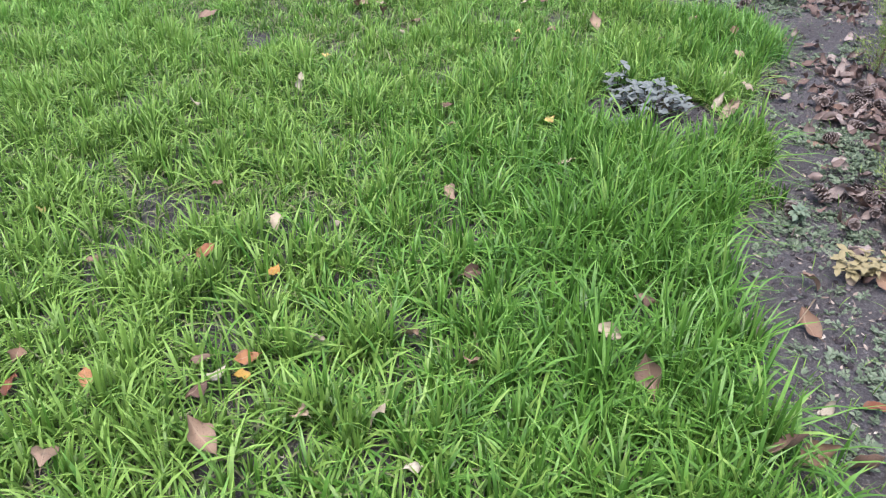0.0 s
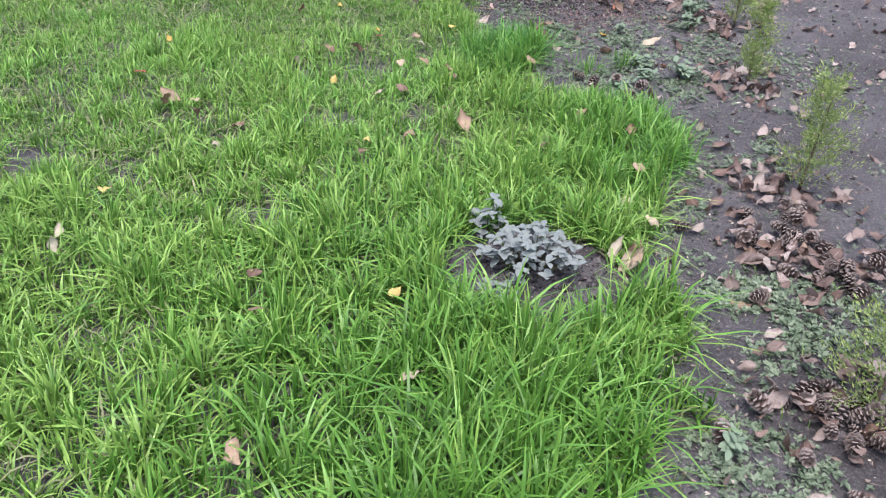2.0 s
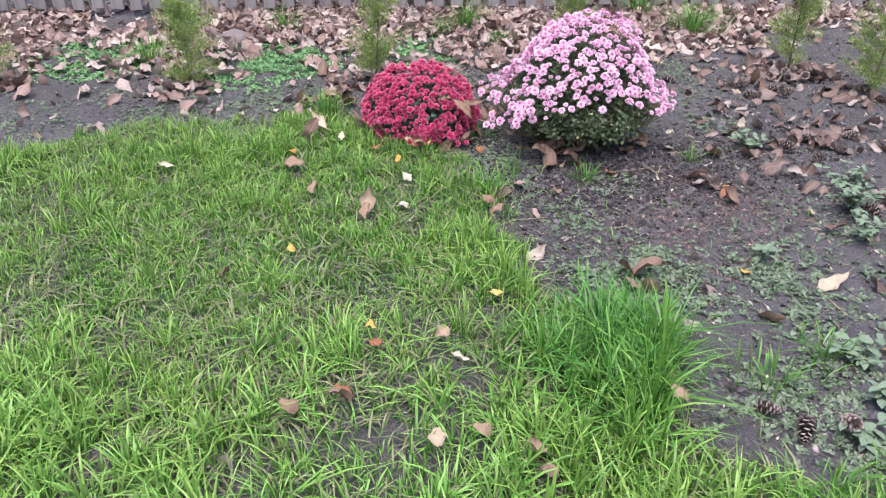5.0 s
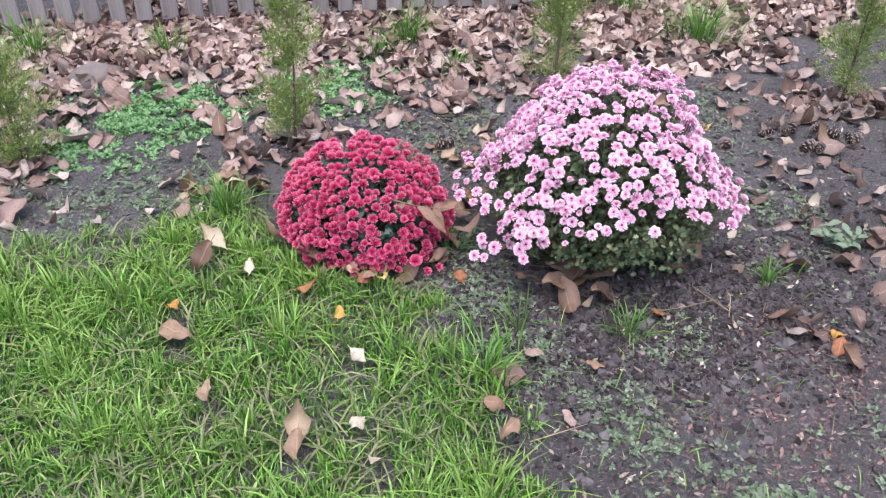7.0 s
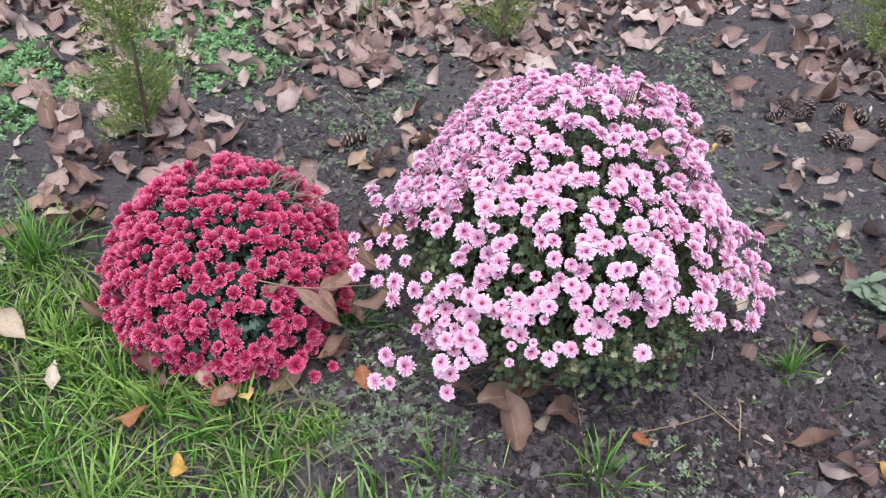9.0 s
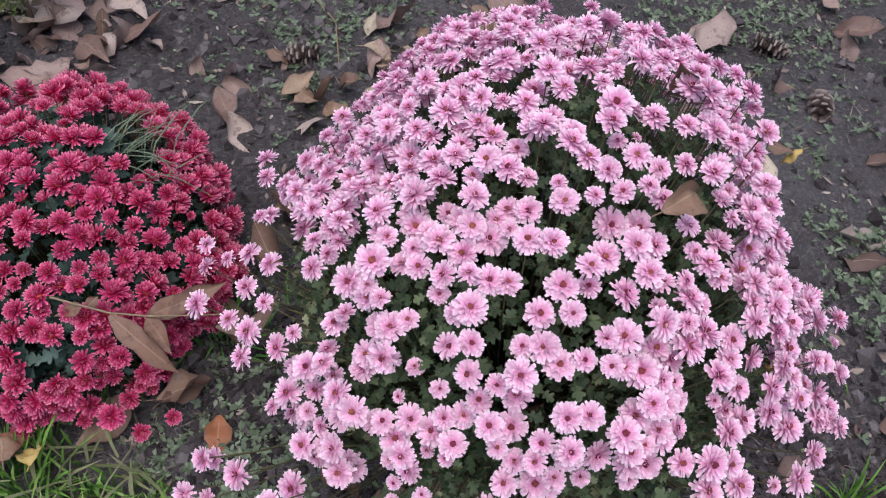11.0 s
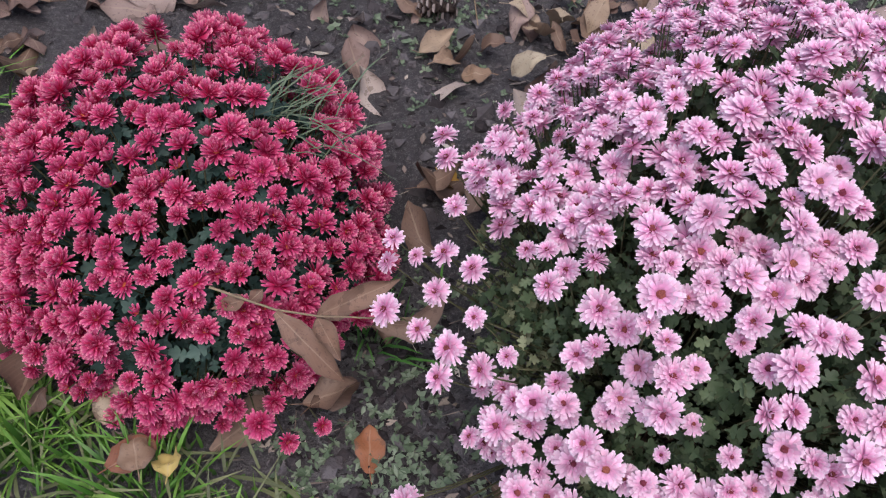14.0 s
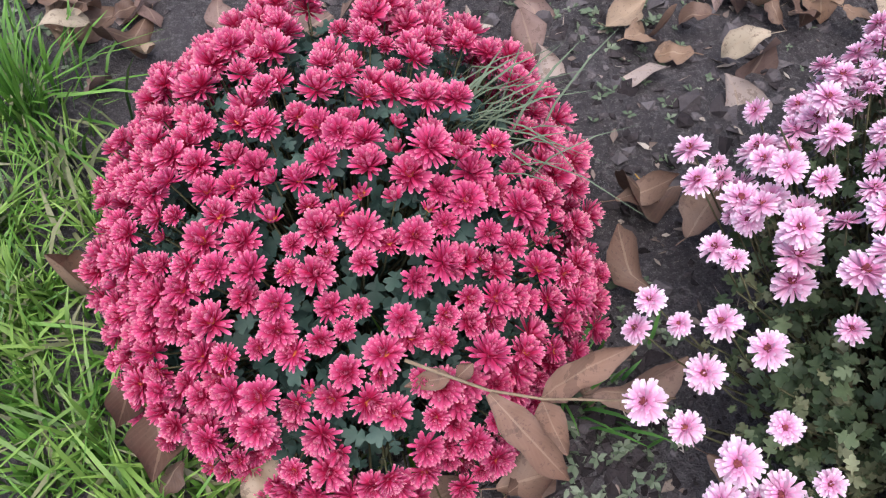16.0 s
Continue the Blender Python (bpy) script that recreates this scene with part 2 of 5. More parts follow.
LITTER = litter_material("mixed_leaf_litter", [(0.0, (0.08, 0.055, 0.046)), (0.25, (0.215, 0.138, 0.118)), (0.5, (0.33, 0.232, 0.205)), (0.72, (0.40, 0.312, 0.285)), (0.92, (0.51, 0.415, 0.37)), (1.0, (0.58, 0.38, 0.12))], "island")
HEAP = litter_material("dark_leaf_heap", [(0.0, (0.07, 0.044, 0.036)), (0.35, (0.150, 0.095, 0.082)), (0.7, (0.255, 0.195, 0.175)), (0.88, (0.37, 0.305, 0.28)), (1.0, (0.48, 0.38, 0.32))], "island")
FLECK = litter_material("straw_flecks", [(0.0, (0.12, 0.09, 0.075)), (0.4, (0.26, 0.20, 0.17)), (0.8, (0.42, 0.36, 0.30)), (1.0, (0.60, 0.55, 0.48))], "island")
CRUMB = litter_material("bark_crumbs", [(0.0, (0.05, 0.028, 0.030)), (0.5, (0.13, 0.075, 0.075)), (0.85, (0.22, 0.13, 0.12)), (1.0, (0.34, 0.25, 0.22))], "island")
CONE = cone_material()
TWIG = plain_material("dry_twig", [(0.3, (0.20, 0.14, 0.09)), (0.8, (0.42, 0.33, 0.22))], 80, 0.85)
STONE = plain_material("grey_stone", [(0.3, (0.13, 0.105, 0.10)), (0.8, (0.27, 0.23, 0.22))], 20, 0.9)
FENCE_WOOD = plain_material("weathered_fence_wood", [(0.25, (0.15, 0.125, 0.12)), (0.6, (0.27, 0.24, 0.235)), (0.9, (0.40, 0.36, 0.35))], 9, 0.9, 0.4, (8, 8, 0.6))


# ---------------------------------------------------------------- mesh helpers
def mesh_of(name, verts, faces, uv=None, smooth=True):
    """A mesh from arrays: faces is an n x 3 or n x 4 array."""
    verts, faces = np.asarray(verts, np.float32), np.asarray(faces, np.int32)
    me, k = bpy.data.meshes.new(name), faces.shape[1]
    me.vertices.add(len(verts))
    me.vertices.foreach_set("co", verts.ravel())
    me.loops.add(faces.size)
    me.loops.foreach_set("vertex_index", faces.ravel())
    me.polygons.add(len(faces))
    me.polygons.foreach_set("loop_start", np.arange(0, faces.size, k, dtype=np.int32))
    me.polygons.foreach_set("use_smooth", np.full(len(faces), smooth))
    if uv is not None:
        layer = me.uv_layers.new(name="UVMap")
        layer.data.foreach_set("uv", np.asarray(uv, np.float32)[faces.ravel()].ravel())
    me.update(calc_edges=True)
    me.validate()
    return me


def part(name, me, material, parent=None, label="", at=None):
    """Links a mesh (or a bmesh) as ONE object, under parent if given."""
    if isinstance(me, bmesh.types.BMesh):
        bm, me = me, bpy.data.meshes.new(name)
        bm.to_mesh(me)
        bm.free()
    if not me.materials:
        me.materials.append(material)
    ob = new(name, me)
    if parent is not None:
        ob.parent = parent
    if at is not None:
        ob.matrix_local = at
    return tagged(ob, label)


def thing(name, x, y, z, label, category, group=""):
    ob = new(name)
    ob.location = (x, y, z)
    ob.empty_display_size = 0.05
    return tagged(ob, label, category, group)


def joined(pieces):
    """Many (verts, faces, uv) as one."""
    V, F, U, n = [], [], [], 0
    for v, f, u in pieces:
        V.append(v), F.append(np.asarray(f) + n), U.append(u)
        n += len(v)
    return np.concatenate(V), np.concatenate(F), np.concatenate(U)


def placed(piece, m):
    """A piece moved by the 4 x 4 matrix m."""
    v, f, u = piece
    a = np.array(m)
    return v @ a[:3, :3].T + a[:3, 3], f, u


def many(piece, mats):
    """One piece repeated at all poses (n x 4 x 4), as one set of arrays."""
    v, f, u = (np.asarray(a) for a in piece)
    mats = np.asarray(mats)
    V = np.einsum("nij,kj->nki", mats[:, :3, :3], v) + mats[:, None, :3, 3]
    F = f[None] + (np.arange(len(mats)) * len(v))[:, None, None]
    return V.reshape(-1, 3), F.reshape(-1, f.shape[1]), np.tile(u, (len(mats), 1))


def poses_on(pos, up, scale, spin=None):
    """Poses (n x 4 x 4) with z along up, turned by spin, scaled."""
    pos, up = np.asarray(pos, float), np.asarray(up, float)
    n = len(pos)
    z = up / np.linalg.norm(up, axis=1, keepdims=True)
    ref = np.where(np.abs(z[:, 2:3]) < 0.95, [[0.0, 0.0, 1.0]], [[1.0, 0.0, 0.0]])
    x = np.cross(ref, z)
    x /= np.linalg.norm(x, axis=1, keepdims=True)
    y = np.cross(z, x)
    a = RNG.uniform(0, 2 * np.pi, n) if spin is None else np.broadcast_to(spin, n)
    c, s = np.cos(a)[:, None], np.sin(a)[:, None]
    m = np.zeros((n, 4, 4))
    sc = np.broadcast_to(np.asarray(scale, float), n)[:, None]
    m[:, :3, 0], m[:, :3, 1], m[:, :3, 2] = (c * x + s * y) * sc, (c * y - s * x) * sc, z * sc
    m[:, :3, 3], m[:, 3, 3] = pos, 1
    return m


def tube(points, radii, sides=5):
    """A tapered tube along points: (verts, tri faces, uv)."""
    P, n = np.asarray(points, float), len(points)
    d = np.gradient(P, axis=0)
    d /= np.linalg.norm(d, axis=1, keepdims=True) + 1e-9
    ref = np.array([0.31, 0.87, 0.12])
    a = np.cross(d, ref)
    a /= np.linalg.norm(a, axis=1, keepdims=True)
    b = np.cross(d, a)
    ang = np.arange(sides) * 2 * np.pi / sides
    V = P[:, None] + np.asarray(radii)[:, None, None] * (np.cos(ang)[None, :, None] * a[:, None] + np.sin(ang)[None, :, None] * b[:, None])
    F = []
    for i in range(n - 1):
        for j in range(sides):
            p, q = i * sides + j, i * sides + (j + 1) % sides
            F += [(p, q, q + sides), (p, q + sides, p + sides)]
    for j in range(1, sides - 1):
        F += [(0, j + 1, j), ((n - 1) * sides, (n - 1) * sides + j, (n - 1) * sides + j + 1)]
    uv = np.stack([np.tile(np.arange(sides) / sides, n), np.repeat(np.linspace(0, 1, n), sides)], 1)
    return V.reshape(-1, 3), np.array(F), uv


def blade_leaf(length, width, rows=5, cols=2, curl=0.0, fold=0.0, twist=0.0, tip=1.0, wave=0.0, blunt=0.9, point=0.62):
    """A leaf or petal along +x, lying on z = 0: (verts, tri faces, uv)."""
    V, F, U = [], [], []
    n = 2 * cols + 1
    for i in range(rows + 1):
        s = i / rows
        w = width / 2 * max(0.06, math.sin(math.pi * min(1, (0.04 + 0.96 * s) ** blunt)) ** point)
        ang = curl * s
        cx = length * (math.sin(ang) / curl if abs(curl) > 1e-4 else s)
        cz = length * ((1 - math.cos(ang)) / curl if abs(curl) > 1e-4 else 0)
        for j in range(n):
            a = (j - cols) / cols
            y, h = a * w, fold * abs(a) ** 1.6 * w + wave * w * math.sin(5 * s + 3 * a) * abs(a)
            tw = twist * s
            V.append((cx - h * math.sin(ang), y * math.cos(tw) - h * math.sin(tw), cz + h * math.cos(ang) + y * math.sin(tw)))
            U.append((0.5 + 0.5 * a, s))
    for i in range(rows):
        for j in range(n - 1):
            p = i * n + j
            F += [(p, p + n, p + n + 1), (p, p + n + 1, p + 1)]
    return np.array(V), np.array(F), np.array(U)


def leaflet(length, width, curl=0.0, fold=0.3):
    """A tiny leaf along +x: a folded kite of four triangles."""
    h, d = fold * width / 2, curl * length * 0.3
    V = [(0, 0, 0), (length * 0.55, -width / 2, h + d * 0.3), (length * 0.5, 0, d * 0.3), (length * 0.55, width / 2, h + d * 0.3), (length, 0, d)]
    return np.array(V), np.array([(0, 1, 2), (0, 2, 3), (1, 4, 2), (2, 4, 3)]), np.array([(0.5, 0), (0, 0.55), (0.5, 0.5), (1, 0.55), (0.5, 1)])


def petal(length, width, curl=0.0, fold=0.0, notch=0.0, shape=(0.30, 0.85, 1.0, 0.66)):
    """A strap-shaped petal along +x with a blunt rounded end: (verts, tri faces, uv)."""
    V, F, U = [], [], []
    for s, w in zip((0.0, 0.42, 0.84, 1.0), shape):
        ang, hw = curl * s, width / 2 * w
        cx = length * (math.sin(ang) / curl if abs(curl) > 1e-4 else s)
        cz = length * ((1 - math.cos(ang)) / curl if abs(curl) > 1e-4 else 0)
        for a in (-1, 0, 1):
            h = fold * abs(a) * hw
            back = notch * length if s == 1.0 and a == 0 else 0.0
            V.append((cx - back - h * math.sin(ang), a * hw, cz + h * math.cos(ang)))
            U.append((0.5 + 0.5 * a, s))
    for i in range(3):
        for j in range(2):
            p = i * 3 + j
            F += [(p, p + 3, p + 4), (p, p + 4, p + 1)]
    return np.array(V), np.array(F), np.array(U)


def coarse_petal(length, width, curl=0.0):
    """A strap petal of four triangles, for blooms on the far side."""
    V, U = [], []
    for s, w in ((0.0, 0.35), (0.75, 1.0), (1.0, 0.7)):
        for a in (-1, 1):
            V.append((length * s, a * width / 2 * w, length * curl * s * s / 2))
            U.append((0.5 + 0.5 * a, s))
    return np.array(V), np.array([(0, 2, 3), (0, 3, 1), (2, 4, 5), (2, 5, 3)]), np.array(U)


def lattice(x, y, seed):
    """Smooth noise, 0 to 1, over arrays of places in cells of one metre."""
    x, y = np.asarray(x, float), np.asarray(y, float)
    i, j = np.floor(x).astype(np.int64), np.floor(y).astype(np.int64)
    u, v = x - i, y - j
    u, v = u * u * (3 - 2 * u), v * v * (3 - 2 * v)

    def h(a, b):
        k = (a * 374761393 + b * 668265263 + seed * 974634777) & 0x7FFFFFFF
        k = ((k ^ (k >> 13)) * 1274126177) & 0x7FFFFFFF
        return ((k ^ (k >> 16)) & 0xFFFF) / 65535.0

    return (h(i, j) * (1 - u) + h(i + 1, j) * u) * (1 - v) + (h(i, j + 1) * (1 - u) + h(i + 1, j + 1) * u) * v


def rough_noise(x, y, cell, seed, octaves=4):
    out, amp, total = 0, 1.0, 0
    for k in range(octaves):
        out, total = out + amp * lattice(np.asarray(x) / cell * 2 ** k, np.asarray(y) / cell * 2 ** k, seed + k), total + amp
        amp *= 0.55
    return out / total


def inside(x, y, ring):
    """Which places lie inside the ring of corners."""
    x, y, res = np.asarray(x), np.asarray(y), np.zeros(np.shape(x), bool)
    for (x0, y0), (x1, y1) in zip(ring, ring[1:] + ring[:1]):
        cross = (y0 > y) != (y1 > y)
        res ^= cross & (x < (x1 - x0) * (y - y0) / (y1 - y0 + 1e-12) + x0)
    return res


# ---------------------------------------------------------------- ground
MOUND = (0.83, 2.63)
LAWN = [(-6, -3), (0.78, -3), (0.80, 0.6), (0.84, 1.06), (0.88, 1.4), (0.86, 1.65), (0.92, 1.85), (1.02, 2.02), (1.12, 2.25), (1.15, 2.42), (1.13, 2.6),
        (1.22, 2.8), (1.33, 3.0), (1.46, 3.25), (1.53, 3.5), (1.48, 3.72), (1.28, 3.80), (1.08, 3.93), (1.10, 4.07), (1.19, 4.25), (1.15, 4.42), (1.02, 4.47),
        (0.97, 4.65), (0.95, 4.9), (0.93, 5.1), (0.89, 5.25), (0.93, 5.44), (0.84, 5.52), (0.68, 5.62), (0.62, 5.78), (0.60, 5.95), (0.46, 5.99), (0.36, 5.92), (0.1, 5.95), (-0.2, 5.98), (-0.42, 5.84), (-0.6, 5.70),
        (-1.1, 5.52), (-2.0, 5.3), (-6, 4.6)]


def ground_z(x, y):
    x, y = np.asarray(x, float), np.asarray(y, float)
    lawn = inside(x, y, LAWN)
    z = (rough_noise(x, y, 0.7, 3) - 0.5) * 0.03 + (rough_noise(x, y, 0.10, 11, 3) - 0.5) * np.where(lawn, 0.012, 0.034)
    z = z + np.where(lawn, 0.0, (rough_noise(x, y, 0.045, 17, 2) - 0.5) * 0.016)
    d = ((x - MOUND[0]) / 0.24) ** 2 + ((y - MOUND[1]) / 0.20) ** 2
    z = z + 0.045 * np.exp(-d * 1.4) * (0.7 + 0.6 * rough_noise(x, y, 0.05, 21, 2))
    near = np.clip((30 - np.hypot(x, y - 4)) / 20, 0, 1)
    return z * near


def gz(x, y):
    return float(ground_z(np.array([x]), np.array([y]))[0])


def build_ground():
    far = np.array([400, 150, 60, 30, 16, 10, 7, 5.2])
    xs = np.concatenate([-far - 1, np.arange(-3.5, 0.55, 0.045), np.arange(0.55, 2.3, 0.014), np.arange(2.3, 4.2, 0.045), far])
    ys = np.concatenate([-far, np.arange(0.3, 2.3, 0.040), np.arange(2.3, 2.95, 0.014), np.arange(2.95, 4.7, 0.040), np.arange(4.7, 6.5, 0.014), np.arange(6.5, 8.2, 0.045), far + 4.5])
    X, Y = np.meshgrid(xs, ys)
    Z = ground_z(X.ravel(), Y.ravel())
    nx, ny = len(xs), len(ys)
    i = (np.arange(ny - 1)[:, None] * nx + np.arange(nx - 1)[None]).ravel()
    me = mesh_of("ground", np.stack([X.ravel(), Y.ravel(), Z], 1), np.stack([i, i + 1, i + nx + 1, i + nx], 1))
    ob = part("ground", me, SOIL)
    tagged(ob, "dark crumbly garden soil with small stones", "ground", kind="structure")


build_ground()


# ---------------------------------------------------------------- grass
def grass_blades(x, y, length, width, lean, azimuth, seed_z=None):
    """Curved blades, three steps and a point each: (verts, tri faces, uv)."""
    n = len(x)
    z = ground_z(x, y) - 0.004 if seed_z is None else seed_z
    s = np.array([0.0, 0.38, 0.72, 1.0])
    out = length[:, None] * lean[:, None] * s ** 1.8
    up = length[:, None] * (s - 0.48 * np.minimum(lean, 1.6)[:, None] * s ** 2.4)
    cx, cy = x[:, None] + np.cos(azimuth)[:, None] * out, y[:, None] + np.sin(azimuth)[:, None] * out
    cz = z[:, None] + np.maximum(up, 0.002)
    turn = azimuth + np.pi / 2 + RNG.normal(0, 0.5, n)
    half = width[:, None] / 2 * np.array([0.75, 1.0, 0.86, 0.0])
    V = np.zeros((n, 7, 3))
    for k in range(3):
        for side, j in ((-1, 2 * k), (1, 2 * k + 1)):
            V[:, j, 0], V[:, j, 1], V[:, j, 2] = cx[:, k] + side * np.cos(turn) * half[:, k], cy[:, k] + side * np.sin(turn) * half[:, k], cz[:, k]
    V[:, 6, 0], V[:, 6, 1], V[:, 6, 2] = cx[:, 3], cy[:, 3], cz[:, 3]
    f = np.array([(0, 1, 3), (0, 3, 2), (2, 3, 5), (2, 5, 4), (4, 5, 6)])
    F = f[None] + (np.arange(n) * 7)[:, None, None]
    uv = np.tile(np.array([(0, 0), (1, 0), (0, 0.38), (1, 0.38), (0, 0.72), (1, 0.72), (0.5, 1)]), (n, 1))
    return V.reshape(-1, 3), F.reshape(-1, 3), uv


BARE = [(-0.55, 1.95, 0.16), (-0.30, 1.45, 0.10), (0.30, 3.55, 0.14), (0.12, 2.9, 0.10), (0.62, 3.62, 0.10), (-0.1, 4.12, 0.07), (-0.62, 3.3, 0.12), (0.5, 4.05, 0.07), (-0.05, 3.75, 0.06), (-0.9, 2.6, 0.12), (0.1, 1.5, 0.07)]


# where single leaves lie
LEAF_PLACES = {
    "tan_s": [(-0.67, 1.69), (-0.26, 1.84), (-0.69, 1.34), (0.1, 1.42), (0.5, 2.18), (0.18, 2), (-0.46, 2.05), (0.23, 1.35), (0.52, 1.43), (0.06, 1.18), (-0.09, 1.19), (-0.25, 3.64), (1.25, 3.08), (1.19, 2.77), (1.15, 2.9), (1.54, 3.44), (1.09, 2.58), (0.75, 3.95), (0.57, 4.01), (-0.15, 3.64), (1.18, 3.54), (1.3, 3.35), (1.57, 4.15), (0.55, 5.03), (0.15, 4.72), (0.65, 4.37), (0.29, 4.16), (0.66, 4.01), (1.09, 4.04), (0.79, 5.48), (1.18, 5.08), (0.93, 5.01), (0.41, 5.21), (0.93, 4.94), (0.76, 5.53), (1.18, 6.02), (1.22, 6), (1.17, 1.74), (1.23, 1.72)],
    "tan_l": [(-0.52, 1.07), (-0.25, 1.12), (0.86, 1.17), (0.98, 1.54), (-0.25, 3.67), (0.75, 3.45), (1.72, 4.42), (1.48, 4.32), (0.41, 6.06), (0.46, 5.75), (0.35, 5.42), (0.56, 5.08), (0.6, 5.71), (1.35, 6.08), (1.42, 6.07)],
    "pale": [(-0.12, 1.86), (-0.28, 1.3), (0.13, 1.08), (-0.09, 1.4), (-0.36, 2.73), (-0.04, 3.31), (-0.67, 2.56), (0.93, 1.28), (-0.04, 3.37), (-0.36, 2.79), (0.16, 4.03), (0.48, 3.74), (0.67, 4.26), (0.68, 4.96), (-0.07, 5.48), (1.9, 4.8), (0.71, 5.23), (1.53, 5.11), (1.69, 5.37), (0.53, 5.61), (1.26, 5.28), (0.67, 5.05), (2.06, 5.51), (0.46, 6.37), (0.45, 6.31), (0.59, 6.57), (1.31, 6.19), (2.23, 5.85)],
    "brown_s": [(-0.44, 1.66), (0.23, 1.66), (-0.32, 1.34), (-0.3, 1.25), (-0.14, 3.52), (0.16, 2.42), (1.05, 1.7), (0.61, 1.57), (0.42, 3.25), (0.76, 3.89), (0.99, 3.27), (0.15, 2.58), (1.39, 2.98), (1.5, 2.71), (1.33, 2.48), (0.56, 3.76), (0.4, 4.16), (0, 3.48), (0.56, 3.37), (1.66, 5.04), (1.27, 3.46), (0.85, 6.28), (1.08, 6.39), (1.14, 6.14), (1.38, 6.04), (1.53, 5.34), (1.34, 2.12), (1.42, 2.02), (1.5, 2.85), (1.6, 2.7), (1.45, 2.7)],
    "rust": [(-0.66, 1.25), (-0.52, 1.27), (-0.23, 1.35), (-0.41, 1.71), (1.03, 1.3), (-0.4, 3.92), (1.68, 4.14), (0.49, 4.35), (0.4, 4.18), (1.71, 4.98), (1.4, 5.2), (0.44, 6.63), (0.5, 6.69), (0.79, 5.48), (0.65, 5.48), (1.01, 5.47)],
    "yellow": [(-0.23, 1.65), (-0.23, 1.29), (-0.88, 1.88), (-0.3, 3.01), (0.48, 2.48), (0.31, 3.86), (0.82, 4.5), (-0.37, 4.29), (0.43, 3.32), (1.52, 4.52), (0.32, 4.84), (0.49, 4.41), (0.7, 5.38), (0.35, 5.52), (1.75, 5.02), (0.82, 5.46), (1.15, 5.81)],
    "brown_l": [(0.58, 1.3), (-0.87, 3.46), (0.78, 1.12), (0.94, 1.13), (1.20, 4.585), (1.245, 4.565), (1.235, 4.50), (1.19, 4.53), (1.71, 4.94), (1.2, 5.33), (1.27, 5.35), (1.51, 5.33), (1.59, 5.38), (1.65, 5.1), (1.82, 5.26), (0.43, 5.68), (0.88, 5.51), (2.35, 5.92), (2.33, 5.82), (2.33, 5.74), (0.59, 6.17), (0.64, 6.21), (0.6, 6.04), (0.55, 6.08), (0.41, 6.08), (0.52, 6.44), (1.14, 5.79), (1.03, 5.62), (1.21, 5.27), (1.28, 5.28)],
    "pale_l": [],
}
LEAF_SPOTS = [p for places in LEAF_PLACES.values() for p in places if p[1] < 5.9]


def lawn_mask(x, y, least=0.55, side=0.32):
    fray = np.abs(RNG.normal(0, 0.03, len(x)))
    keep = inside(x + fray + (rough_noise(x, y, 0.14, 101, 3) - 0.5) * 0.26, y + 0.5 * fray + (rough_noise(x, y, 0.14, 107, 3) - 0.5) * 0.18, LAWN)
    keep &= ((x - MOUND[0]) / 0.235) ** 2 + ((y - MOUND[1] + 0.03) / 0.235) ** 2 > 0.85 + 0.4 * rough_noise(x, y, 0.08, 5, 2)
    thin = np.clip(rough_noise(x, y, 0.35, 31, 3) * 2.2 - 0.2, least, 1)
    for bx, by, br in BARE:
        thin = np.where(np.hypot(x - bx, y - by) < br * (0.35 + 0.8 * rough_noise(x, y, 0.09, 8, 2)), 0.16, thin)
    # coarser off to the side
    thin = np.where(x < np.maximum(-0.40 - 0.45 * y, -2.05), side * thin, thin)
    for lx, ly in LEAF_SPOTS:
        thin = np.where((np.abs(x - lx) < 0.032) & (y > ly - 0.075) & (y < ly + 0.02), 0.22, thin)
    return keep & (RNG.random(len(x)) < thin)


def tallness(x, y):
    """How long the lawn grows from place to place, in metres."""
    right = np.exp(-(((x - 0.75) / 0.55) ** 2 + ((y - 1.9) / 1.3) ** 2))
    clump = np.exp(-(((x - 1.03) / 0.19) ** 2 + ((y - 4.22) / 0.20) ** 2)) + 0.4 * np.exp(-(((x - 1.35) / 0.2) ** 2 + ((y - 3.35) / 0.35) ** 2))
    return 0.064 - 0.009 * np.clip((y - 2.5) / 1.6, 0, 1) - 0.013 * np.clip((y - 4.3) / 0.5, 0, 1) + 0.045 * right + 0.075 * clump + 0.085 * (rough_noise(x, y, 0.20, 41, 3) - 0.47)


def short_blades(x, y, length, width, lean, azimuth):
    """The short undergrowth of the lawn: bent blades of two steps."""
    n, z = len(x), ground_z(x, y) - 0.003
    turn = azimuth + np.pi / 2
    V = np.zeros((n, 5, 3))
    for k, s, h in ((0, 0.0, 0.8), (1, 0.55, 1.0)):
        out, up = length * lean * s ** 1.7, length * (s - 0.35 * lean * s ** 2.2)
        for side, j in ((-1, 2 * k), (1, 2 * k + 1)):
            V[:, j, 0] = x + np.cos(azimuth) * out + side * np.cos(turn) * width / 2 * h
            V[:, j, 1] = y + np.sin(azimuth) * out + side * np.sin(turn) * width / 2 * h
            V[:, j, 2] = z + up
    V[:, 4, 0], V[:, 4, 1], V[:, 4, 2] = x + np.cos(azimuth) * length * lean, y + np.sin(azimuth) * length * lean, z + length * np.maximum(1 - 0.35 * lean, 0.15)
    F = np.array([(0, 1, 3), (0, 3, 2), (2, 3, 4)])[None] + (np.arange(n) * 5)[:, None, None]
    uv = np.tile(np.array([(0, 0), (1, 0), (0, 0.55), (1, 0.55), (0.5, 1)]), (n, 1))
    return V.reshape(-1, 3), F.reshape(-1, 3), uv


